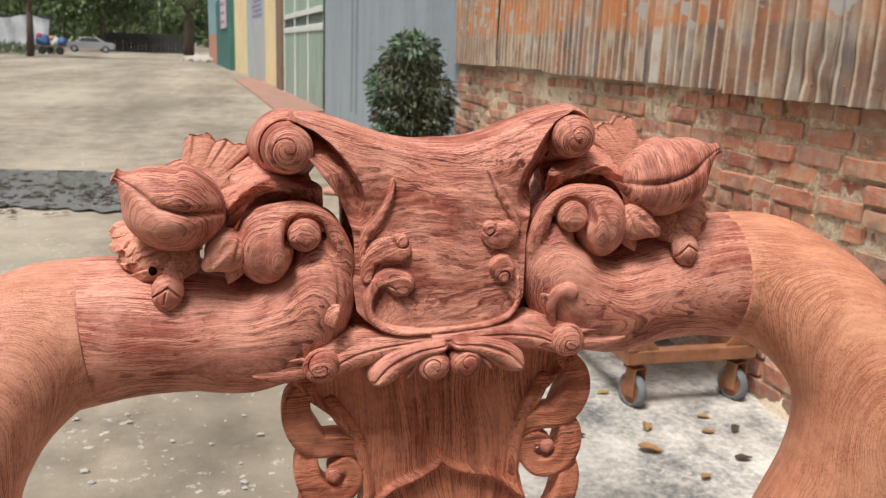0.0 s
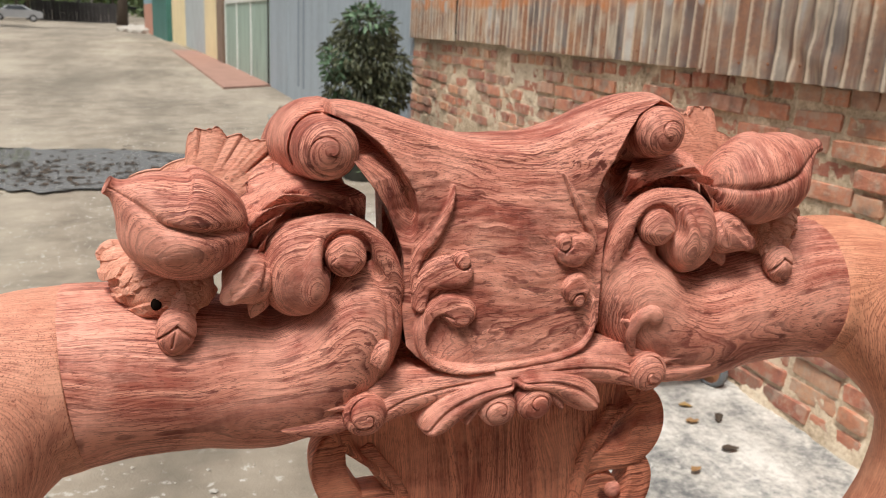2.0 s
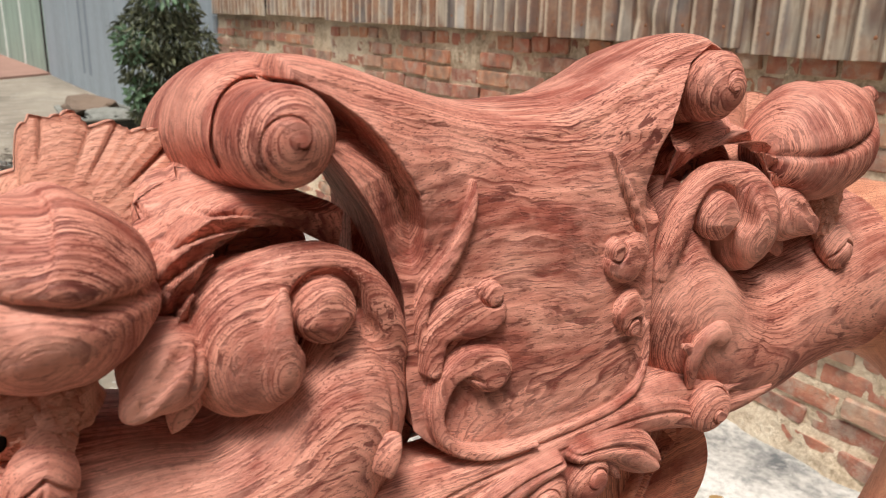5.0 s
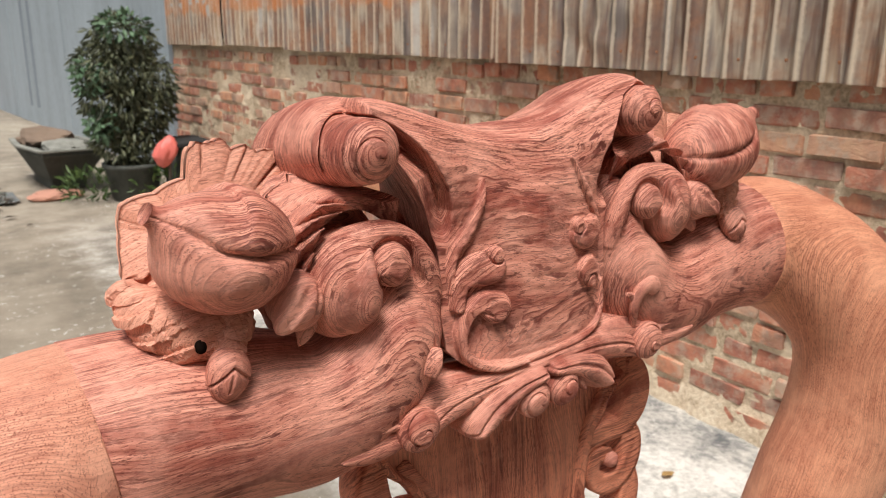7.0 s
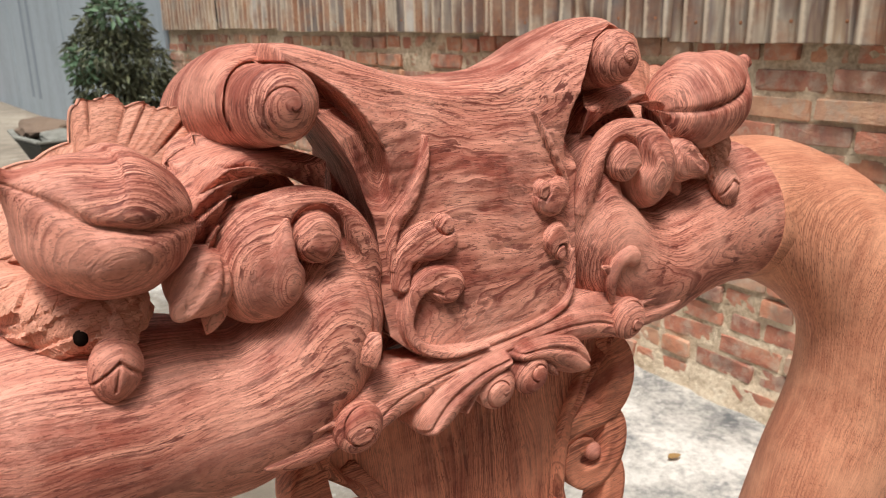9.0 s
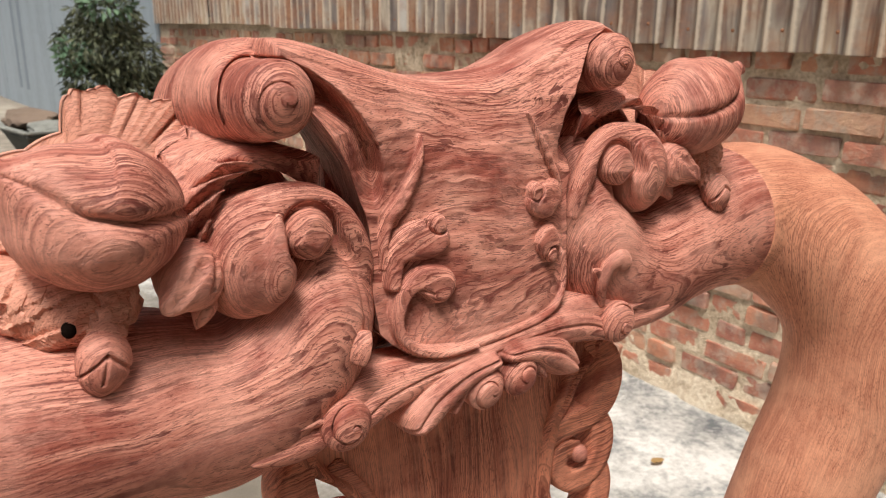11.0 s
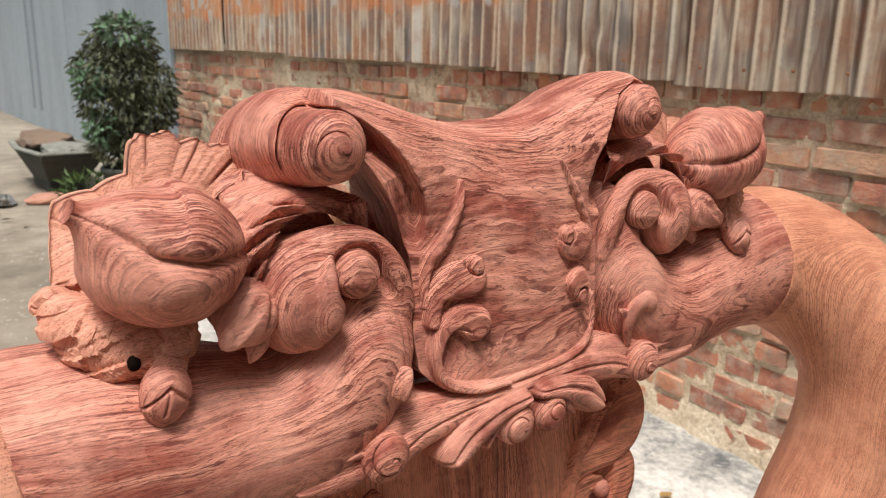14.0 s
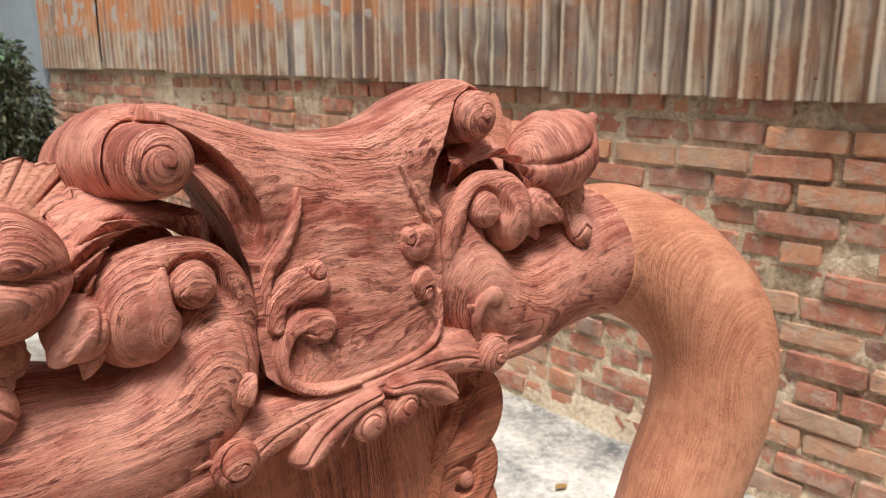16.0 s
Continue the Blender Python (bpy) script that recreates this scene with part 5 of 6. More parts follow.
def apron():
    """Acanthus band under the shield: curls at its ends and middle, ribbed leaves between."""
    step = 0.0008
    xs, zs = np.arange(-0.006, 0.216, step), np.arange(-0.096, -0.018, step)
    X, Z = [a.ravel() for a in np.meshgrid(xs, zs, indexing="ij")]
    fields = [lobe_height(X, Z, [(-0.008, -0.045, 0.012), (0.030, -0.044, 0.014), (0.065, -0.046, 0.016), (0.098, -0.052, 0.017), (0.120, -0.061, 0.0125), (0.131, -0.070, 0.006)], 0.017, 2.2, 0.0020),
              lobe_height(X, Z, [(0.060, -0.040, 0.008), (0.100, -0.041, 0.013), (0.135, -0.046, 0.012)], 0.012, 0, 0.0),
              lobe_height(X, Z, [(0.008, -0.047, 0.008), (0.034, -0.052, 0.013), (0.058, -0.063, 0.0175), (0.071, -0.073, 0.0160), (0.077, -0.078, 0.0110)], 0.027, 1.5, 0.0030),
              lobe_height(X, Z, [(0.016, -0.052, 0.005), (0.034, -0.061, 0.0075), (0.043, -0.072, 0.0070), (0.046, -0.077, 0.0045)], 0.022, 1.0, 0.0018),
              lobe_height(X, Z, [(0.142, -0.062, 0.008), (0.160, -0.063, 0.0125), (0.180, -0.0625, 0.0125), (0.197, -0.0610, 0.0080), (0.204, -0.0600, 0.0040)], 0.013, 1.0, 0.0012),
              lobe_height(X, Z, [(0.146, -0.050, 0.006), (0.160, -0.047, 0.0062), (0.176, -0.048, 0.0025)], 0.014, 1, 0.0012)]
    H = np.max(fields, axis=0)
    lead = np.interp(X, [0.0, 0.10, 0.16, 0.21], [0.013, 0.016, 0.012, 0.010])
    Y = np.where(H > 0, lead - H, lead + 0.022)
    nx, nz = len(xs), len(zs)
    ok = (H > 0).reshape(nx, nz)
    grow = ok.copy()
    grow[1:] |= ok[:-1]
    grow[:-1] |= ok[1:]
    grow[:, 1:] |= grow[:, :-1].copy()
    grow[:, :-1] |= grow[:, 1:].copy()
    idx = -np.ones(nx * nz, int)
    keep = np.flatnonzero(grow.ravel())
    idx[keep] = np.arange(len(keep))
    verts = np.stack([X, Y, Z], -1)[keep]
    faces = []
    for f in grid_faces(nx, nz):
        q = idx[list(f)]
        if q.min() >= 0:
            faces.append(tuple(int(k) for k in q))
    for s in (-1, 1):
        carve("acanthus_leaf", verts, [tuple(reversed(f)) for f in faces], s, label="ribbed acanthus leaf under the shield")
        v, f = volute((0.136, -0.004, -0.0565), 0.0185, 0.03, 1.35, 1, 0.5, 1.05, 56, groove=0.16)
        carve("curl", v, f, s)
        v, f = volute((0.0175, -0.008, -0.0670), 0.0170, 0.03, 1.35, -1, 0.55, 1.0, 56, groove=0.16)
        carve("curl", v, f, s)


apron()


def splat():
    """Flat back board with an arched sunk field and pierced scrollwork along both edges."""
    def half(z):
        return float(np.interp(z, [-0.62, -0.30, -0.235, -0.19, -0.16, -0.135, -0.115, -0.09, -0.05], [0.13, 0.108, 0.094, 0.100, 0.110, 0.126, 0.148, 0.168, 0.176]))
    nz, nx = 220, 121
    u = np.linspace(-1, 1, nx)
    rows = []
    for i in range(nz):
        z = -0.05 - 0.57 * (i / (nz - 1)) ** 1.4
        w = half(z)
        x = u * w
        y = np.full(nx, 0.044) + 0.10 * (-0.05 - z) * 0.0
        edge = w - np.abs(x)
        y = y - 0.008 * np.clip(1 - np.abs(edge - 0.006) / 0.008, 0, 1) ** 0.5
        ax = np.abs(x)
        top = -0.211 - 0.030 * (ax / 0.06) ** 0.6 - 0.5 * np.clip(ax - 0.06, 0, 1)
        d = top - z
        y = y + 0.008 * np.clip(d / 0.006, 0, 1) - 0.006 * bump1(d, -0.004, 0.005)
        rows.append(np.stack([x, y, np.full(nx, z)], -1))
    fr = np.array(rows)
    bk = fr.copy()
    bk[:, :, 1] = 0.068
    v = np.vstack([fr.reshape(-1, 3), bk.reshape(-1, 3)])
    n = nz * nx
    f = [tuple(reversed(q)) for q in grid_faces(nz, nx)] + [tuple(n + k for k in q) for q in grid_faces(nz, nx)]
    for i in range(nz - 1):
        for e in (0, nx - 1):
            a, b = i * nx + e, (i + 1) * nx + e
            f.append((a, b, n + b, n + a) if not e else (a, n + a, n + b, b))
    g = v[:, [2, 1, 0]] * (1, 1, 1)
    carve("splat", v, [tuple(reversed(q)) for q in f], 1, mat=BOARD, label="flat back splat with upright cathedral grain", grain=g)
    for s in (-1, 1):
        for pts, fl in (([(0.150, 0.050, -0.094, 0.010), (0.162, 0.048, -0.112, 0.015), (0.163, 0.046, -0.134, 0.017), (0.154, 0.046, -0.155, 0.017), (0.140, 0.047, -0.168, 0.014), (0.118, 0.048, -0.170, 0.013), (0.098, 0.050, -0.182, 0.010)], 1.1),
                        ([(0.126, 0.048, -0.118, 0.008), (0.116, 0.047, -0.136, 0.009), (0.106, 0.047, -0.152, 0.009), (0.096, 0.048, -0.172, 0.008)], 1.1),
                        ([(0.150, 0.046, -0.166, 0.010), (0.157, 0.045, -0.190, 0.014), (0.152, 0.045, -0.216, 0.015), (0.134, 0.046, -0.232, 0.014), (0.114, 0.047, -0.230, 0.012), (0.104, 0.047, -0.212, 0.010), (0.112, 0.046, -0.196, 0.010), (0.126, 0.045, -0.200, 0.009)], 1.1),
                        ([(0.152, 0.046, -0.214, 0.010), (0.156, 0.045, -0.250, 0.014), (0.146, 0.046, -0.290, 0.014), (0.122, 0.047, -0.318, 0.011), (0.098, 0.048, -0.36, 0.011)], 1.1)):
            v, f, g = sweep(pts, 70, 24, flat=fl, groove=lambda p, u: (np.maximum(np.abs(np.cos(p)), np.abs(np.sin(p))) ** -0.8 - 1) - 0.14 * bump1(p, 4.712, 0.45))
            carve("pierced_scroll", v, f, s, BOARD)
        v, f = solid([(0.128, 0.036, -0.196), (0.128, 0.036, -0.214)], lambda u: 0.009 * math.sqrt(max(0, 1 - (2 * u - 1) ** 2)) + 1e-5, 20, n=16)
        carve("scroll_eye", v, f, s)
    # plain lower rail that ties board and posts
    pts = [(-0.47, 0.09, -0.60, 0.035), (0.0, 0.06, -0.60, 0.035), (0.47, 0.09, -0.60, 0.035)]
    v, f, g = sweep(pts, 40, 24)
    carve("lower_rail", v, f, 1, grain=g)


splat()

# ---- plants and things along the wall ----
def leaf_cloud(count, centres, size, rng, droop=0.3, aspect=0.4):
    """Small folded leaves scattered through rounded clumps (centre, radii)."""
    verts, faces = [], []
    weights = np.array([r[0] * r[1] * r[2] for _, r in centres]) ** 0.7
    pick = rng.choice(len(centres), count, p=weights / weights.sum())
    for k in pick:
        c, r = centres[k]
        d = rng.normal(size=3)
        d /= np.linalg.norm(d)
        p = np.array(c) + d * np.array(r) * (0.55 + 0.45 * rng.random() ** 0.5)
        ax = d * 0.8 + rng.normal(size=3) * 0.6 - np.array([0, 0, droop])
        ax /= np.linalg.norm(ax)
        w = np.cross(ax, rng.normal(size=3))
        w /= np.linalg.norm(w)
        up = np.cross(ax, w)
        ln = size * (0.6 + 0.8 * rng.random())
        b = len(verts)
        mid = p + ax * ln * 0.5
        verts += [p, mid + w * ln * aspect / 2 + up * ln * 0.08, p + ax * ln, mid - w * ln * aspect / 2 + up * ln * 0.08]
        faces += [(b, b + 1, b + 2), (b, b + 2, b + 3)]
    return verts, faces


def shrub():
    rng = np.random.default_rng(5)
    x, y = 1.32, 6.6
    sh = thing("shrub", "dark green potted shrub with drooping leaves by the wall", "shrub", Matrix.Translation((x, y, 0)))
    bm = bmesh.new()
    prof = [(0.15, 0.0), (0.17, 0.02), (0.20, 0.24), (0.225, 0.26), (0.225, 0.29), (0.20, 0.29), (0.19, 0.25)]
    rings = [[bm.verts.new((r * math.cos(a * math.pi / 14), r * math.sin(a * math.pi / 14), z)) for a in range(28)] for r, z in prof]
    for a, b in zip(rings, rings[1:]):
        for i in range(28):
            bm.faces.new((a[i], a[(i + 1) % 28], b[(i + 1) % 28], b[i]))
    bm.faces.new(rings[-1])
    part("pot", bm, CEMENT, sh, "dark weathered pot", True)
    bm = bmesh.new()
    tube_bm(bm, (0, 0, 0.2), (0.02, 0, 0.7), 0.028, 0.02)
    tube_bm(bm, (0.02, 0, 0.7), (-0.03, 0.02, 1.15), 0.02, 0.012)
    tube_bm(bm, (0.02, 0, 0.6), (0.18, 0, 0.95), 0.014, 0.006)
    tube_bm(bm, (0.01, 0, 0.55), (-0.2, 0, 0.9), 0.014, 0.006)
    part("trunk", bm, BARK, sh, smooth=True)
    clumps = [((0.0, 0, 1.22), (0.24, 0.22, 0.20)), ((-0.06, 0, 1.02), (0.30, 0.26, 0.20)), ((0.10, 0, 0.92), (0.27, 0.26, 0.22)), ((-0.08, 0, 0.78), (0.26, 0.24, 0.18)),
              ((0.14, 0, 0.72), (0.22, 0.22, 0.18)), ((0.02, 0, 0.56), (0.24, 0.22, 0.18)), ((0.08, 0, 0.42), (0.20, 0.2, 0.14)), ((-0.10, 0, 0.46), (0.16, 0.18, 0.16))]
    v, f = leaf_cloud(6500, clumps, 0.066, rng, 1.0, 0.28)
    tagged(mesh_object("foliage", v, f, LEAF_DARK, sh), kind="stuff")
    v, f = leaf_cloud(420, [((-0.28, -0.1, 0.94), (0.10, 0.1, 0.12)), ((-0.02, -0.16, 1.30), (0.16, 0.08, 0.09)), ((-0.22, -0.1, 0.60), (0.10, 0.1, 0.10))], 0.07, rng, 0.4)
    tagged(mesh_object("fresh_growth", v, f, LEAF_PALE, sh, label="paler fresh shoots"), kind="stuff")


shrub()


def planter(m, label):
    """Hexagonal cement tray on a plinth, with stones and dry soil."""
    pl = thing("stone_planter", label, "planter", m, "planters by the wall")
    bm = bmesh.new()
    out = [(0.30, 0.0), (0.24, 0.52), (-0.24, 0.52), (-0.30, 0.0), (-0.24, -0.52), (0.24, -0.52)]
    levels = [(0.62, 0.10), (0.96, 0.30), (1.0, 0.31), (1.0, 0.345), (0.90, 0.345), (0.88, 0.28)]
    rings = [[bm.verts.new((x * k, y * k, z)) for x, y in out] for k, z in levels]
    for a, b in zip(rings, rings[1:]):
        for i in range(6):
            bm.faces.new((a[i], a[(i + 1) % 6], b[(i + 1) % 6], b[i]))
    bm.faces.new(rings[-1])
    bm.faces.new(list(reversed(rings[0])))
    part("tray", bm, CEMENT, pl)
    bm = bmesh.new()
    for a, b in zip(out, out[1:] + out[:1]):
        d = Vector((b[0] - a[0], b[1] - a[1], 0))
        mm = Matrix.Translation(((a[0] + b[0]) / 2 * 0.985, (a[1] + b[1]) / 2 * 0.985, 0.35)) @ Matrix.Rotation(math.atan2(d.y, d.x), 4, "Z")
        box(bm, (d.length, 0.05, 0.022), mm, 0.005)
    part("rim", bm, CEMENT_RIM, pl, "worn pale rim")
    bm = slab(-0.14, 0.14, -0.28, 0.28, 0.0, 0.11, 0.01)
    part("plinth", bm, CEMENT, pl)
    return pl


def stone(name, m, size, mat, label, seed):
    bm = bmesh.new()
    bmesh.ops.create_icosphere(bm, subdivisions=3, radius=1.0)
    for v in bm.verts:
        k = 1 + 0.35 * noise.noise(v.co * 1.3 + Vector((seed, 0, 0))) + 0.12 * noise.noise(v.co * 4 + Vector((0, seed, 0)))
        v.co = Vector((v.co.x * size[0], v.co.y * size[1], v.co.z * size[2])) * k
    ob = part(name, bm, mat, None)
    ob.matrix_world = m
    tagged(ob, label, "stone")


planter(pose(0.96, 7.60, 0, 0, 0, 4), "dark long cement planter tray standing before the blue wall")
stone("rockery_stone", pose(0.92, 7.85, 0.37, 0, 0, 20), (0.20, 0.30, 0.09), BROWN, "brown weathered stone lying in the planter", 4)
stone("rockery_stone", pose(0.98, 7.40, 0.355), (0.17, 0.22, 0.05), CEMENT_RIM, "flat grey rockery stone lying in the planter", 1)
stone("paving_stone", pose(0.80, 6.95, 0.03), (0.20, 0.12, 0.04), SALMON, "flat broken brick lying before the planter", 9)


def weeds(name, x, y, n, r, h, label, seed):
    rng = np.random.default_rng(seed)
    v, f = leaf_cloud(n, [((x, y, h / 2), (r, r, h / 2))], 0.07, rng, -0.6, 0.25)
    v = [(a, b, max(0.004, c)) for a, b, c in v]
    ob = mesh_object(name, v, f, GRASS)
    tagged(ob, label, "weeds", kind="stuff")


weeds("weeds", 1.55, 6.5, 500, 0.30, 0.26, "low green weeds at the foot of the wall", 3)
weeds("weeds", 1.05, 6.75, 300, 0.25, 0.22, "low green weeds between the planters", 4)


def red_bag():
    """A crumpled red plastic bag caught on a stub of pipe beside the shrub."""
    th = thing("red_plastic_bag", "crumpled faded red plastic bag hanging on a stick", "bag", pose(1.48, 6.25, 0, 0, 0, 0))
    bm = bmesh.new()
    bmesh.ops.create_icosphere(bm, subdivisions=4, radius=1.0)
    for v in bm.verts:
        c = v.co.copy()
        fold = 0.20 * math.sin(math.atan2(c.y, c.x) * 5 + c.z * 2)
        k = (1 - 0.35 * c.z ** 2) * (1 + fold * 0.5) + 0.2 * noise.noise(c * 2.2)
        v.co = Vector((c.x * 0.085 * k + 0.03 * c.z, c.y * 0.06 * k, 0.40 + c.z * 0.12))
    part("bag", bm, RED_PLASTIC, th, smooth=True)
    bm = tube_bm(bmesh.new(), (0.0, 0.0, 0.0), (0.03, 0.0, 0.48), 0.012, 0.009)
    part("stick", bm, BARK, th, smooth=True)


red_bag()


def trough():
    th = thing("flower_trough", "low dark plastic trough behind the red bag", "trough", pose(1.70, 6.45, 0, 0, 0, 0))
    bm = slab(-0.12, 0.12, -0.22, 0.22, 0.0, 0.42, 0.012)
    part("box", bm, CEMENT, th)
    bm = slab(-0.14, 0.14, -0.24, 0.24, 0.42, 0.46, 0.008)
    part("rim", bm, DARK, th)


trough()


def caster(parent, x, y, top, yaw):
    """Swivel caster: plate, fork and tyred wheel; one part with its pieces."""
    m = Matrix.Translation((x, y, 0)) @ Matrix.Rotation(radians(yaw), 4, "Z")
    bm = bmesh.new()
    for sx in (-1, 1):
        box(bm, (0.005, 0.05, 0.11), m @ Matrix.Translation((sx * 0.026, -0.01, 0.105)), 0.001)
    box(bm, (0.062, 0.06, 0.006), m @ Matrix.Translation((0, 0, 0.158)), 0.001)
    box(bm, (0.085, 0.085, 0.006), m @ Matrix.Translation((0, 0.01, top - 0.004)), 0.001)
    tube_bm(bm, m @ Vector((0, 0.01, 0.155)), m @ Vector((0, 0.01, top)), 0.02)
    fork = part("caster_fork", bm, RUST, parent)
    bm = bmesh.new()
    prof = [(0.050, -0.019), (0.058, -0.019), (0.065, -0.011), (0.067, 0.0), (0.065, 0.011), (0.058, 0.019), (0.050, 0.019)]
    n = 32
    rings = [[bm.verts.new(m @ Vector((w, r * math.cos(2 * math.pi * i / n), 0.068 + r * math.sin(2 * math.pi * i / n)))) for i in range(n)] for r, w in prof]
    for a, b in zip(rings, rings[1:] + rings[:1]):
        for i in range(n):
            bm.faces.new((a[i], a[(i + 1) % n], b[(i + 1) % n], b[i]))
    bmesh.ops.recalc_face_normals(bm, faces=bm.faces)
    part("tyre", bm, RUBBER, fork, "grey rubber tyre", True)
    bm = bmesh.new()
    tube_bm(bm, m @ Vector((-0.015, 0, 0.068)), m @ Vector((0.015, 0, 0.068)), 0.051, seg=28)
    tube_bm(bm, m @ Vector((-0.03, 0, 0.068)), m @ Vector((0.03, 0, 0.068)), 0.009, seg=12)
    part("hub", bm, RUST, fork, "rusty hub")


def trolley():
    th = thing("steel_trolley", "rusty angle-iron trolley on grey caster wheels beside the wall", "trolley")
    top = 0.185
    x0, x1, y0, y1 = 1.30, 1.83, 2.40, 3.25
    for nm, a in (("front_bar", (x0, x1, y0, y0 + 0.045)), ("rear_bar", (x0, x1, y1 - 0.045, y1)), ("side_bar", (x0, x0 + 0.045, y0 + 0.045, y1 - 0.045)), ("side_bar", (x1 - 0.045, x1, y0 + 0.045, y1 - 0.045))):
        bm = slab(a[0], a[1], a[2], a[3], top, top + 0.05, 0.003)
        part(nm, bm, RUST, th)
    for x in (x0 + 0.02, x1 - 0.02):
        for y in (y0 + 0.02, y1 - 0.02):
            bm = slab(x - 0.022, x + 0.022, y - 0.022, y + 0.022, top + 0.05, 0.62, 0.003)
            part("upright", bm, RUST, th)
    for x, d in ((x0 + 0.03, 1), (x1 - 0.03, -1)):
        bm = bmesh.new()
        p = [(x, y0 + 0.01, top + 0.05), (x + d * 0.10, y0 + 0.01, top + 0.05), (x, y0 + 0.01, top + 0.17)]
        a = [bm.verts.new(q) for q in p]
        b = [bm.verts.new((q[0], q[1] + 0.006, q[2])) for q in p]
        bm.faces.new(a)
        bm.faces.new(list(reversed(b)))
        for i in range(3):
            bm.faces.new((a[i], b[i], b[(i + 1) % 3], a[(i + 1) % 3]))
        bmesh.ops.recalc_face_normals(bm, faces=bm.faces)
        part("gusset", bm, RUST, th)
    bm = slab(x0, x1, y0, y1, 0.60, 0.62, 0.003)
    part("deck", bm, RUST, th)
    for x in (x0 + 0.06, x1 - 0.05):
        caster(th, x, y0 + 0.05, top, 14)
        caster(th, x, y1 - 0.06, top, -20)


trolley()


def dry_leaf(m, size, mat, label, curl=0.35, seed=0):
    """A curled fallen leaf with a midrib and thickness."""
    nx, ny = 9, 7
    v, f = [], []
    for lay in (0, 1):
        for i in range(nx):
            t = i / (nx - 1)
            w = 0.26 * math.sin(math.pi * t ** 0.8) ** 0.9 + 0.008
            for j in range(ny):
                q = j / (ny - 1) * 2 - 1
                z = curl * (q * w) ** 2 * 3.0 + 0.10 * math.sin(t * 3 + seed) * curl + 0.09 * noise.noise(Vector((t * 5, q * 3, seed))) + lay * 0.012 - 0.02 * (abs(q) < 0.1)
                v.append(((t - 0.5) * size, q * w * size, (z + 0.10) * size))
    n = nx * ny
    f = [tuple(reversed(q)) for q in grid_faces(nx, ny)] + [tuple(n + k for k in q) for q in grid_faces(nx, ny)]
    ob = mesh_object("dry_leaf", v, f, mat, None, True)
    low = min((m @ Vector(p)).z for p in v)
    ob.matrix_world = Matrix.Translation((0, 0, 0.008 - low)) @ m
    tagged(ob, label, "leaf", "fallen leaves")


LEAVES = [(1.33, 2.266, 0.075, DRY, 60, 0.9), (1.577, 2.307, 0.06, DRY_GOLD, -20, 0.3), (1.261, 2.114, 0.10, DRY, -25, 0.5), (1.355, 1.927, 0.055, DRY, 20, 0.6), (1.542, 2.012, 0.07, DRY_DARK, -15, 0.3),
          (1.632, 2.196, 0.06, DRY_DARK, 50, 1.0), (1.30, 2.56, 0.06, DRY_GOLD, 0, 0.2), (1.20, 2.60, 0.06, DRY_GOLD, 30, 0.3), (1.483, 1.563, 0.055, DRY_GOLD, -12, 0.25), (1.05, 2.25, 0.09, DRY_DARK, -18, 0.5),
          (1.53, 2.20, 0.06, DRY, -10, 0.2), (0.98, 1.62, 0.06, DRY_GOLD, 25, 0.4), (0.42, 1.25, 0.05, DRY_GOLD, 40, 0.3)]
for i, (x, y, size, mt, yaw, curl) in enumerate(LEAVES):
    tone = {id(DRY): "brown curled dry leaf", id(DRY_GOLD): "yellow-brown dry leaf", id(DRY_DARK): "dark rotten leaf"}[id(mt)]
    dry_leaf(pose(x, y, 0, 0, 0, yaw), size * 0.85, mt, tone + " lying on the concrete", curl, i)


def puddle(name, x0, x1, near, far, rag, seed, label):
    """A sheet of water with ragged edges between two shore lines."""
    n = 260
    pts = []
    for k, shore in ((1, near), (-1, far)):
        row = []
        for i in range(n):
            t = i / (n - 1)
            x = x0 + (x1 - x0) * t
            y = float(np.interp(t, np.linspace(0, 1, len(shore)), shore))
            y += rag * (noise.noise(Vector((x * 0.9, seed, k))) + 0.6 * noise.noise(Vector((x * 3.1, seed, k))) + 0.35 * noise.noise(Vector((x * 9, seed, k))))
            row.append((x, y, 0.018))
        pts += row if k > 0 else row[::-1]
    bm = bmesh.new()
    f = bm.faces.new([bm.verts.new(q) for q in pts])
    bmesh.ops.triangulate(bm, faces=[f])
    if f.is_valid and f.normal.z < 0:
        bmesh.ops.reverse_faces(bm, faces=bm.faces)
    ob = part(name, bm, WATER, None)
    tagged(ob, label, "puddle", kind="structure")


puddle("water_puddle", -5.5, 0.55, (6.0, 5.9, 6.0, 6.2, 6.9), (8.3, 8.0, 8.2, 8.0, 7.3), 0.30, 2.0, "shallow muddy puddle with leaf litter on the road")


def litter():
    rng = np.random.default_rng(19)
    v, f = [], []
    for _ in range(900):
        x = rng.uniform(-4.5, 0.5)
        y = 6.9 + 0.42 * rng.normal() + 0.25 * noise.noise(Vector((x * 1.5, 0, 0)))
        s, a = rng.uniform(0.02, 0.06), rng.uniform(0, 6.28)
        b = len(v)
        c, d = math.cos(a), math.sin(a)
        v += [(x - s * c, y - s * d, 0.020), (x + 0.4 * s * d, y - 0.4 * s * c, 0.026), (x + s * c, y + s * d, 0.021), (x - 0.4 * s * d, y + 0.4 * s * c, 0.028)]
        f.append((b, b + 1, b + 2, b + 3))
    ob = mesh_object("leaf_litter", v, f, DRY_DARK)
    tagged(ob, "dark leaf litter floating in the puddle", "litter", kind="stuff")


litter()


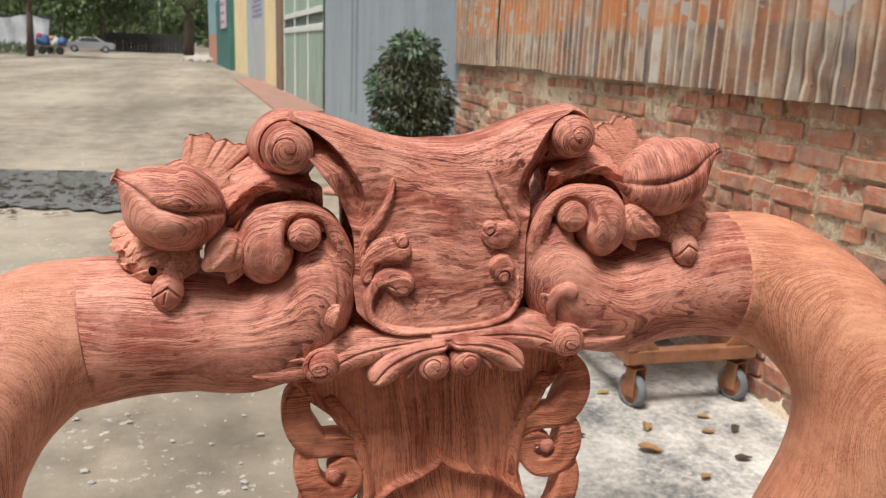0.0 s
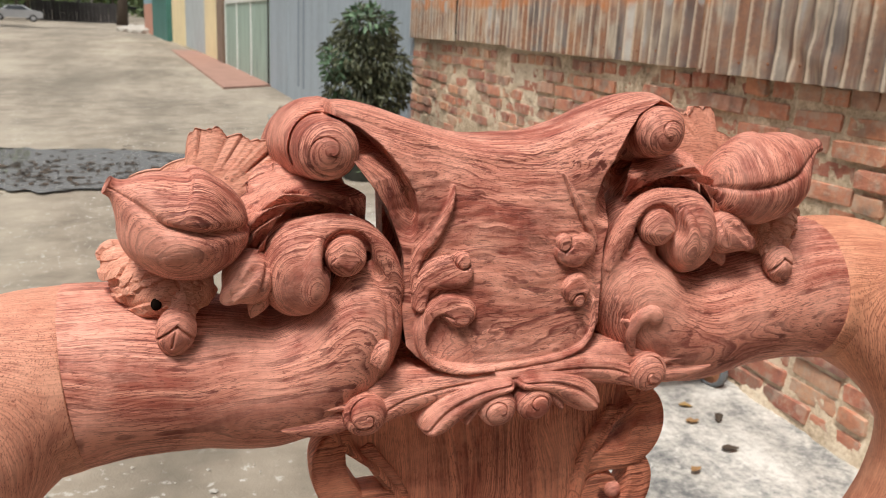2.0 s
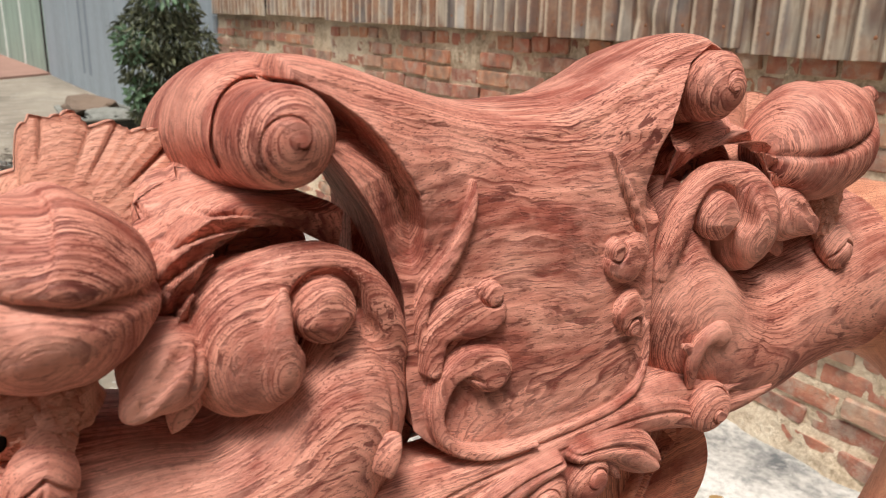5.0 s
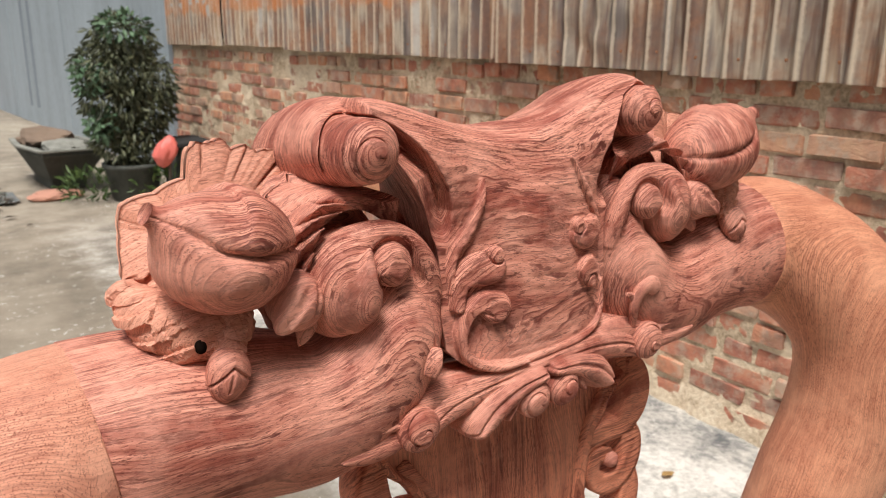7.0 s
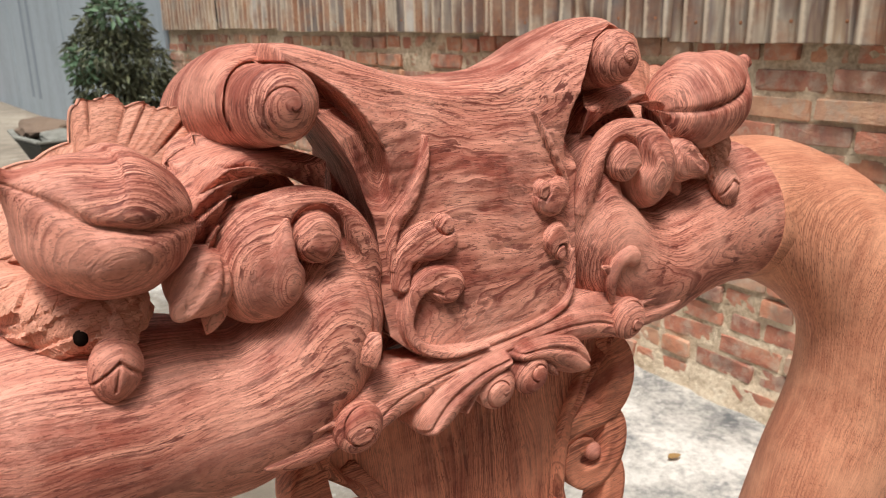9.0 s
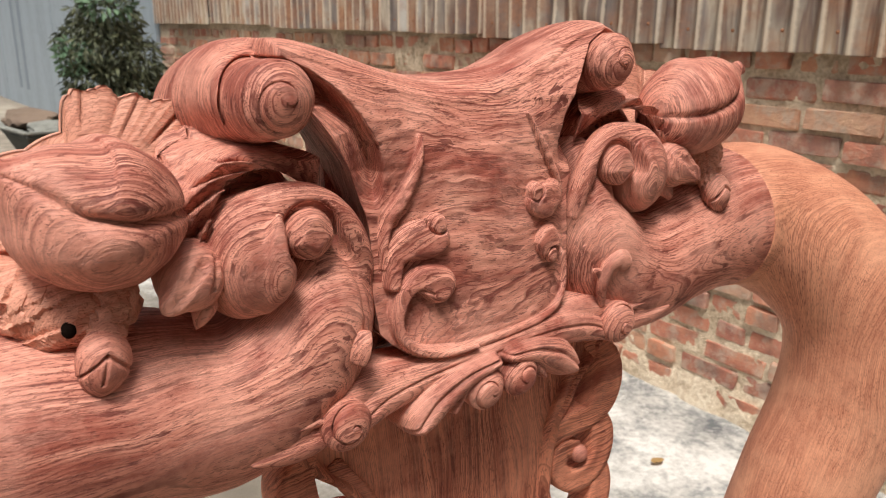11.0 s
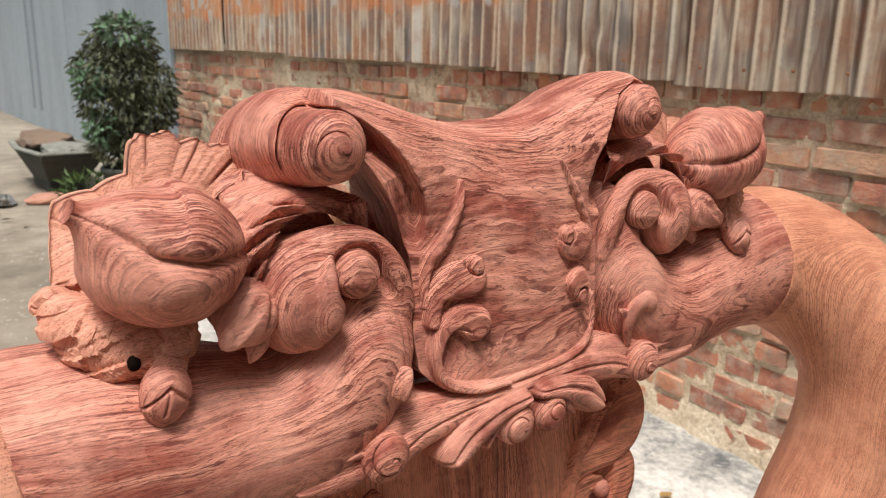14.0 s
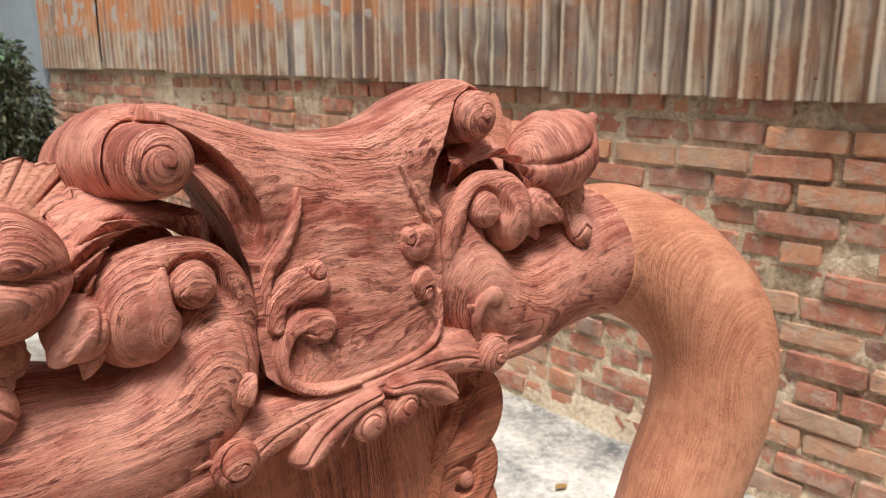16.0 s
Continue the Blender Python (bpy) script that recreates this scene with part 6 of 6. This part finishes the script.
def chips():
    rng = np.random.default_rng(8)
    v, f = [], []
    for _ in range(120):
        x, y = rng.uniform(-0.9, 0.15), rng.uniform(1.0, 3.2)
        s = 0.002 + 0.009 * rng.random() ** 3
        a = rng.uniform(0, 6.28)
        b = len(v)
        for k in range(5):
            r = s * (0.7 + 0.6 * rng.random())
            v.append((x + 1.5 * r * math.cos(a + k * 1.256), y + r * math.sin(a + k * 1.256), 0.008))
        v.append((x, y, 0.012 + s * 0.4))
        f += [(b + k, b + (k + 1) % 5, b + 5) for k in range(5)]
    ob = mesh_object("stone_chips", v, f, PEBBLE)
    tagged(ob, "pale stone chips trodden into the ground", "gravel", kind="stuff")


chips()

# ---- the far end of the street ----
def tree(x, y, h, crown, seed, leaves, trunk=0.22, label="broad dark green tree beside the road"):
    rng = np.random.default_rng(seed)
    th = thing("tree", label, "tree", Matrix.Translation((x, y, 0)), "trees along the road")
    bm = bmesh.new()
    tube_bm(bm, (0, 0, -0.1), (0.2, 0, h * 0.45), trunk, trunk * 0.7, 14)
    for k in range(6):
        a = rng.uniform(0, 6.28)
        tube_bm(bm, (0.15, 0, h * (0.30 + 0.03 * k)), (0.2 + crown * 0.6 * math.cos(a), crown * 0.6 * math.sin(a), h * (0.55 + 0.05 * k)), trunk * 0.45, trunk * 0.12, 8)
    part("trunk", bm, BARK, th, smooth=True)
    clumps = []
    for _ in range(16):
        a, r = rng.uniform(0, 6.28), crown * math.sqrt(rng.random()) * 0.85
        clumps.append(((r * math.cos(a), r * math.sin(a), h * rng.uniform(0.42, 0.95)), (crown * 0.36, crown * 0.36, crown * 0.26)))
    v, f = leaf_cloud(leaves, clumps, crown * 0.115, rng, 0.4, 0.55)
    tagged(mesh_object("crown", v, f, LEAF_TREE, th), kind="stuff")


for i, (x, y, h, c) in enumerate([(-23, 80, 13, 6), (-16, 96, 14, 7), (-29, 68, 12, 6), (-21, 118, 15, 8), (-33, 100, 14, 8), (-12, 150, 16, 9), (-24, 170, 17, 10), (-9, 210, 15, 9), (-38, 140, 15, 9), (-4, 250, 16, 11), (-17, 240, 16, 10)]):
    tree(x, y, h * 0.7, c * 0.9, 20 + i, 2600)
tree(-13.9, 57.5, 9, 3.6, 50, 1500, 0.24, "street tree with a pale trunk beside the road")


def far_wood():
    rng = np.random.default_rng(77)
    clumps = [((rng.uniform(-110, 30), rng.uniform(270, 330), rng.uniform(1, 11)), (7, 6, 5)) for _ in range(70)]
    v, f = leaf_cloud(9000, clumps, 1.6, rng, 0.3, 0.6)
    ob = mesh_object("woods", v, f, LEAF_TREE)
    tagged(ob, "far belt of woods that closes the street", "woods", kind="stuff")


far_wood()


def verge():
    rng = np.random.default_rng(12)
    clumps = [((rng.uniform(-34, -15.5), rng.uniform(58, 75), 0.2), (1.8, 1.8, 0.35)) for _ in range(46)]
    v, f = leaf_cloud(7000, clumps, 0.4, rng, -0.8, 0.2)
    v = [(a, b, max(0.01, c)) for a, b, c in v]
    ob = mesh_object("verge_grass", v, f, GRASS)
    tagged(ob, "green grass on the road verge", "grass", kind="stuff")


verge()


def tarpaulin_shed():
    th = thing("tarpaulin_shed", "low shed hung with grey-white tarpaulin by the roadside", "shed", pose(-17.3, 68, 0, 0, 0, 6))
    n, m = 40, 16
    v = []
    for i in range(n):
        for k in range(m):
            x, z = -3.0 + 5.2 * i / (n - 1), 2.7 * k / (m - 1)
            v.append((x + 0.25 * (z - 1.3) * (i / n - 0.6), 0.16 * math.sin(x * 5 + z) + 0.1 * noise.noise(Vector((x, z, 0))) - 0.25 * (1 - z / 2.7), z * (1 + 0.05 * math.sin(x * 2))))
    f = grid_faces(n, m)
    k = n * m
    v2 = [(a, b + 0.05, c) for a, b, c in v]
    mesh_object("tarpaulin", v + v2, f + [tuple(k + q for q in reversed(g)) for g in f], SHEET, th, True)
    bm = slab(-3.1, 2.3, 0.2, 3.5, 2.65, 2.78, 0.02)
    part("roof", bm, FENCE, th)
    for x in (-2.9, 2.1):
        part("post", tube_bm(bmesh.new(), (x, 0.15, 0), (x, 0.15, 2.7), 0.06, 0.05, 8), BARK, th)
    bl = thing("plastic_sheet", "blue plastic sheet piled by the shed", "sheet", pose(-21.6, 68, 0, 0, 0, 0))
    bm = bmesh.new()
    bmesh.ops.create_icosphere(bm, subdivisions=3, radius=1.0)
    for p in bm.verts:
        p.co = Vector((p.co.x * 1.3, p.co.y * 0.8, max(0, p.co.z + 0.3) * 1.0)) * (1 + 0.25 * noise.noise(p.co * 2))
    part("heap", bm, BLUE_TARP, bl)


tarpaulin_shed()


def car():
    """Parked saloon: bodied shell, glass, wheels, lamps."""
    th = thing("parked_car", "silver saloon car parked beside the road", "car", pose(-15.0, 84, 0, 0, 0, 8))
    prof = [(-2.2, 0.35), (-2.25, 0.75), (-1.9, 0.92), (-1.25, 0.98), (-0.7, 1.40), (0.6, 1.45), (1.35, 1.02), (2.05, 0.92), (2.2, 0.7), (2.2, 0.35)]
    bm = bmesh.new()
    rings = []
    for y, k in ((-0.85, 0.97), (-0.8, 1.0), (0.8, 1.0), (0.85, 0.97)):
        rings.append([bm.verts.new((x * (k if abs(x) > 1.9 else 1), y * (0.82 if z > 1.1 else 1), z if k == 1 else z - 0.02)) for x, z in prof])
    for a, b in zip(rings, rings[1:]):
        for i in range(len(prof)):
            j = (i + 1) % len(prof)
            bm.faces.new((a[i], a[j], b[j], b[i]))
    bm.faces.new(rings[0])
    bm.faces.new(list(reversed(rings[-1])))
    bmesh.ops.recalc_face_normals(bm, faces=bm.faces)
    part("body", bm, SILVER, th, smooth=False)
    for sy in (-1, 1):
        bm = bmesh.new()
        q = [(-0.95, 1.05), (-0.62, 1.36), (0.52, 1.40), (1.05, 1.05)]
        a = [bm.verts.new((x, sy * (0.872 if z < 1.2 else 0.705), z)) for x, z in q]
        b = [bm.verts.new((x, sy * (0.85 if z < 1.2 else 0.68), z)) for x, z in q]
        bm.faces.new(a)
        bm.faces.new(list(reversed(b)))
        for i in range(4):
            bm.faces.new((a[i], b[i], b[(i + 1) % 4], a[(i + 1) % 4]))
        bmesh.ops.recalc_face_normals(bm, faces=bm.faces)
        part("side_window", bm, CAR_GLASS, th)
        for x in (-1.35, 1.4):
            w = part("wheel", tube_bm(bmesh.new(), (x, sy * 0.72, 0.32), (x, sy * 0.90, 0.32), 0.32, seg=24), TYRE, th)
            part("rim", tube_bm(bmesh.new(), (x, sy * 0.89, 0.32), (x, sy * 0.915, 0.32), 0.19, seg=16), SILVER, w)
    for y in (-0.6, 0.6):
        part("headlight", slab(2.15, 2.22, y - 0.2, y + 0.2, 0.68, 0.8, 0.01), WHITE_BAR, th)


car()


def cart():
    """Loaded handcart with cloths beside the tarpaulin."""
    th = thing("loaded_cart", "handcart loaded with blue and red bundles by the roadside", "cart", pose(-14.6, 66.5, 0, 0, 0, 10))
    part("bed", slab(-1.0, 1.0, -0.5, 0.5, 0.55, 0.65, 0.01), BROWN, th)
    for x in (-0.6, 0.6):
        part("wheel", tube_bm(bmesh.new(), (x, -0.55, 0.3), (x, -0.47, 0.3), 0.3, seg=20), TYRE, th)
    for i, (x, y, z, r, mt) in enumerate([(-0.5, 0, 0.95, 0.5, BLUE_TARP), (0.3, 0.1, 0.9, 0.42, SHEET), (0.75, -0.1, 0.95, 0.34, BLUE_TARP), (-0.75, -0.2, 1.35, 0.20, REDCLOTH), (0.1, 0, 1.2, 0.2, SALMON)]):
        bm = bmesh.new()
        bmesh.ops.create_icosphere(bm, subdivisions=3, radius=r)
        for p in bm.verts:
            p.co = p.co * (1 + 0.3 * noise.noise(p.co * 3 + Vector((i, 0, 0)))) + Vector((x, y, z))
        part("bundle", bm, mt, th, smooth=True)


cart()


def fence():
    th = thing("board_fence", "dark board fence under the trees", "fence")
    for i in range(24):
        x = -16.5 + i * 0.42
        part("board", slab(x, x + 0.4, 101.0 + 0.05 * (i % 2), 101.06 + 0.05 * (i % 2), 0, 2.1 + 0.05 * ((i * 7) % 3), 0.01), FENCE, th)


fence()


def utility_pole(x, y, h, label):
    th = thing("utility_pole", label, "pole", Matrix.Translation((x, y, 0)))
    part("shaft", tube_bm(bmesh.new(), (0, 0, -0.2), (0, 0, h), 0.17, 0.12), CEMENT_RIM, th, smooth=True)
    part("crossarm", slab(-0.8, 0.8, -0.05, 0.05, h - 0.8, h - 0.68, 0.01), FENCE, th)


utility_pole(-12.6, 125, 8.0, "pale concrete pole far down the road")
tree(-6.2, 88, 9, 3.0, 61, 1300, 0.55, "thick old tree trunk at the bend of the street")


def rubble():
    rng = np.random.default_rng(4)
    v, f = [], []
    for _ in range(60):
        x, y = rng.uniform(-4.5, -2.4), rng.uniform(56, 72)
        s = rng.uniform(0.15, 0.45)
        bm = bmesh.new()
        bmesh.ops.create_icosphere(bm, subdivisions=1, radius=s)
        b = len(v)
        v += [(x + p.co.x * 1.3, y + p.co.y, max(-0.02, p.co.z * 0.7 + 0.1)) for p in bm.verts]
        f += [tuple(b + q.index for q in t.verts) for t in bm.faces]
        bm.free()
    ob = mesh_object("rubble", v, f, PEBBLE)
    tagged(ob, "heap of pale rubble at the street edge", "rubble", kind="stuff")


rubble()

# ---- the single bricks of the wall ----
def brick_mesh(name, length, seed, size=(0.11, 0.056)):
    """A worn brick: chamfered, with knocked corners; origin in its middle, the face towards -x."""
    rng = random.Random(seed)
    l, d, h = length / 2, size[0] / 2, size[1] / 2
    c = 0.005
    ring = [(-l + c, -h), (l - c, -h), (l, -h + c), (l, h - c), (l - c, h), (-l + c, h), (-l, h - c), (-l, -h + c)]
    v = []
    for x, k in ((-d, 0.985), (-d + c, 1.0), (d, 1.0)):
        for y, z in ring:
            j = 0.0036 if x < 0 else 0.0
            v.append((x + rng.uniform(-0.3 * j, 0.5 * j), y * (k if x == -d else 1) + rng.uniform(-j, j), z * (k - 0.04 if x == -d else 1) + rng.uniform(-j, j)))
    v.append((-d + rng.uniform(-0.002, 0.002), rng.uniform(-0.3, 0.3) * l, 0))
    f = []
    for i in range(8):
        j = (i + 1) % 8
        f += [(24, j, i), (i, j, 8 + j, 8 + i), (8 + i, 8 + j, 16 + j, 16 + i)]
    me = bpy.data.meshes.new(name)
    me.from_pydata(v, [], [tuple(reversed(q)) for q in f])
    me.materials.append(BRICK)
    me.update()
    return me


def lay_bricks():
    rng = random.Random(11)
    full = [brick_mesh("brick", 0.208, k) for k in range(12)]
    half = [brick_mesh("brick", 0.102, 20 + k) for k in range(4)]
    pitch, courses = 0.0752, 15
    far_v, far_f = [], []
    for c in range(courses):
        z = 0.052 + c * pitch
        y = 0.36 + (0.11 if c % 2 else 0.0) + rng.uniform(-0.03, 0.03)
        header = c % 5 == 4
        while y < WALL_END - 0.1:
            short = header or rng.random() < 0.10
            me = rng.choice(half if short else full)
            ln = 0.102 if short else 0.208
            x = WALL_X + 0.045 + rng.uniform(-0.010, 0.014)
            m = Matrix.Translation((x, y + ln / 2, z + rng.uniform(-0.006, 0.006))) @ Matrix.Rotation(radians(rng.uniform(-1.4, 1.4)), 4, "X") @ Matrix.Rotation(radians(rng.uniform(-1.5, 1.5)), 4, "Z")
            if rng.random() < 0.965:
                if 0.7 < y < 4.4:
                    ob = new("brick", me)
                    ob.parent = CORE
                    ob.matrix_basis = m
                else:
                    b = len(far_v)
                    far_v += [tuple(m @ p.co) for p in me.vertices]
                    far_f += [tuple(b + k for k in q.vertices) for q in me.polygons]
            y += ln + 0.015 + rng.uniform(-0.005, 0.014)
    ob = mesh_object("far_bricks", far_v, far_f, BRICK_FAR, CORE)
    tagged(ob, "old red bricks further along the wall", kind="stuff")


lay_bricks()
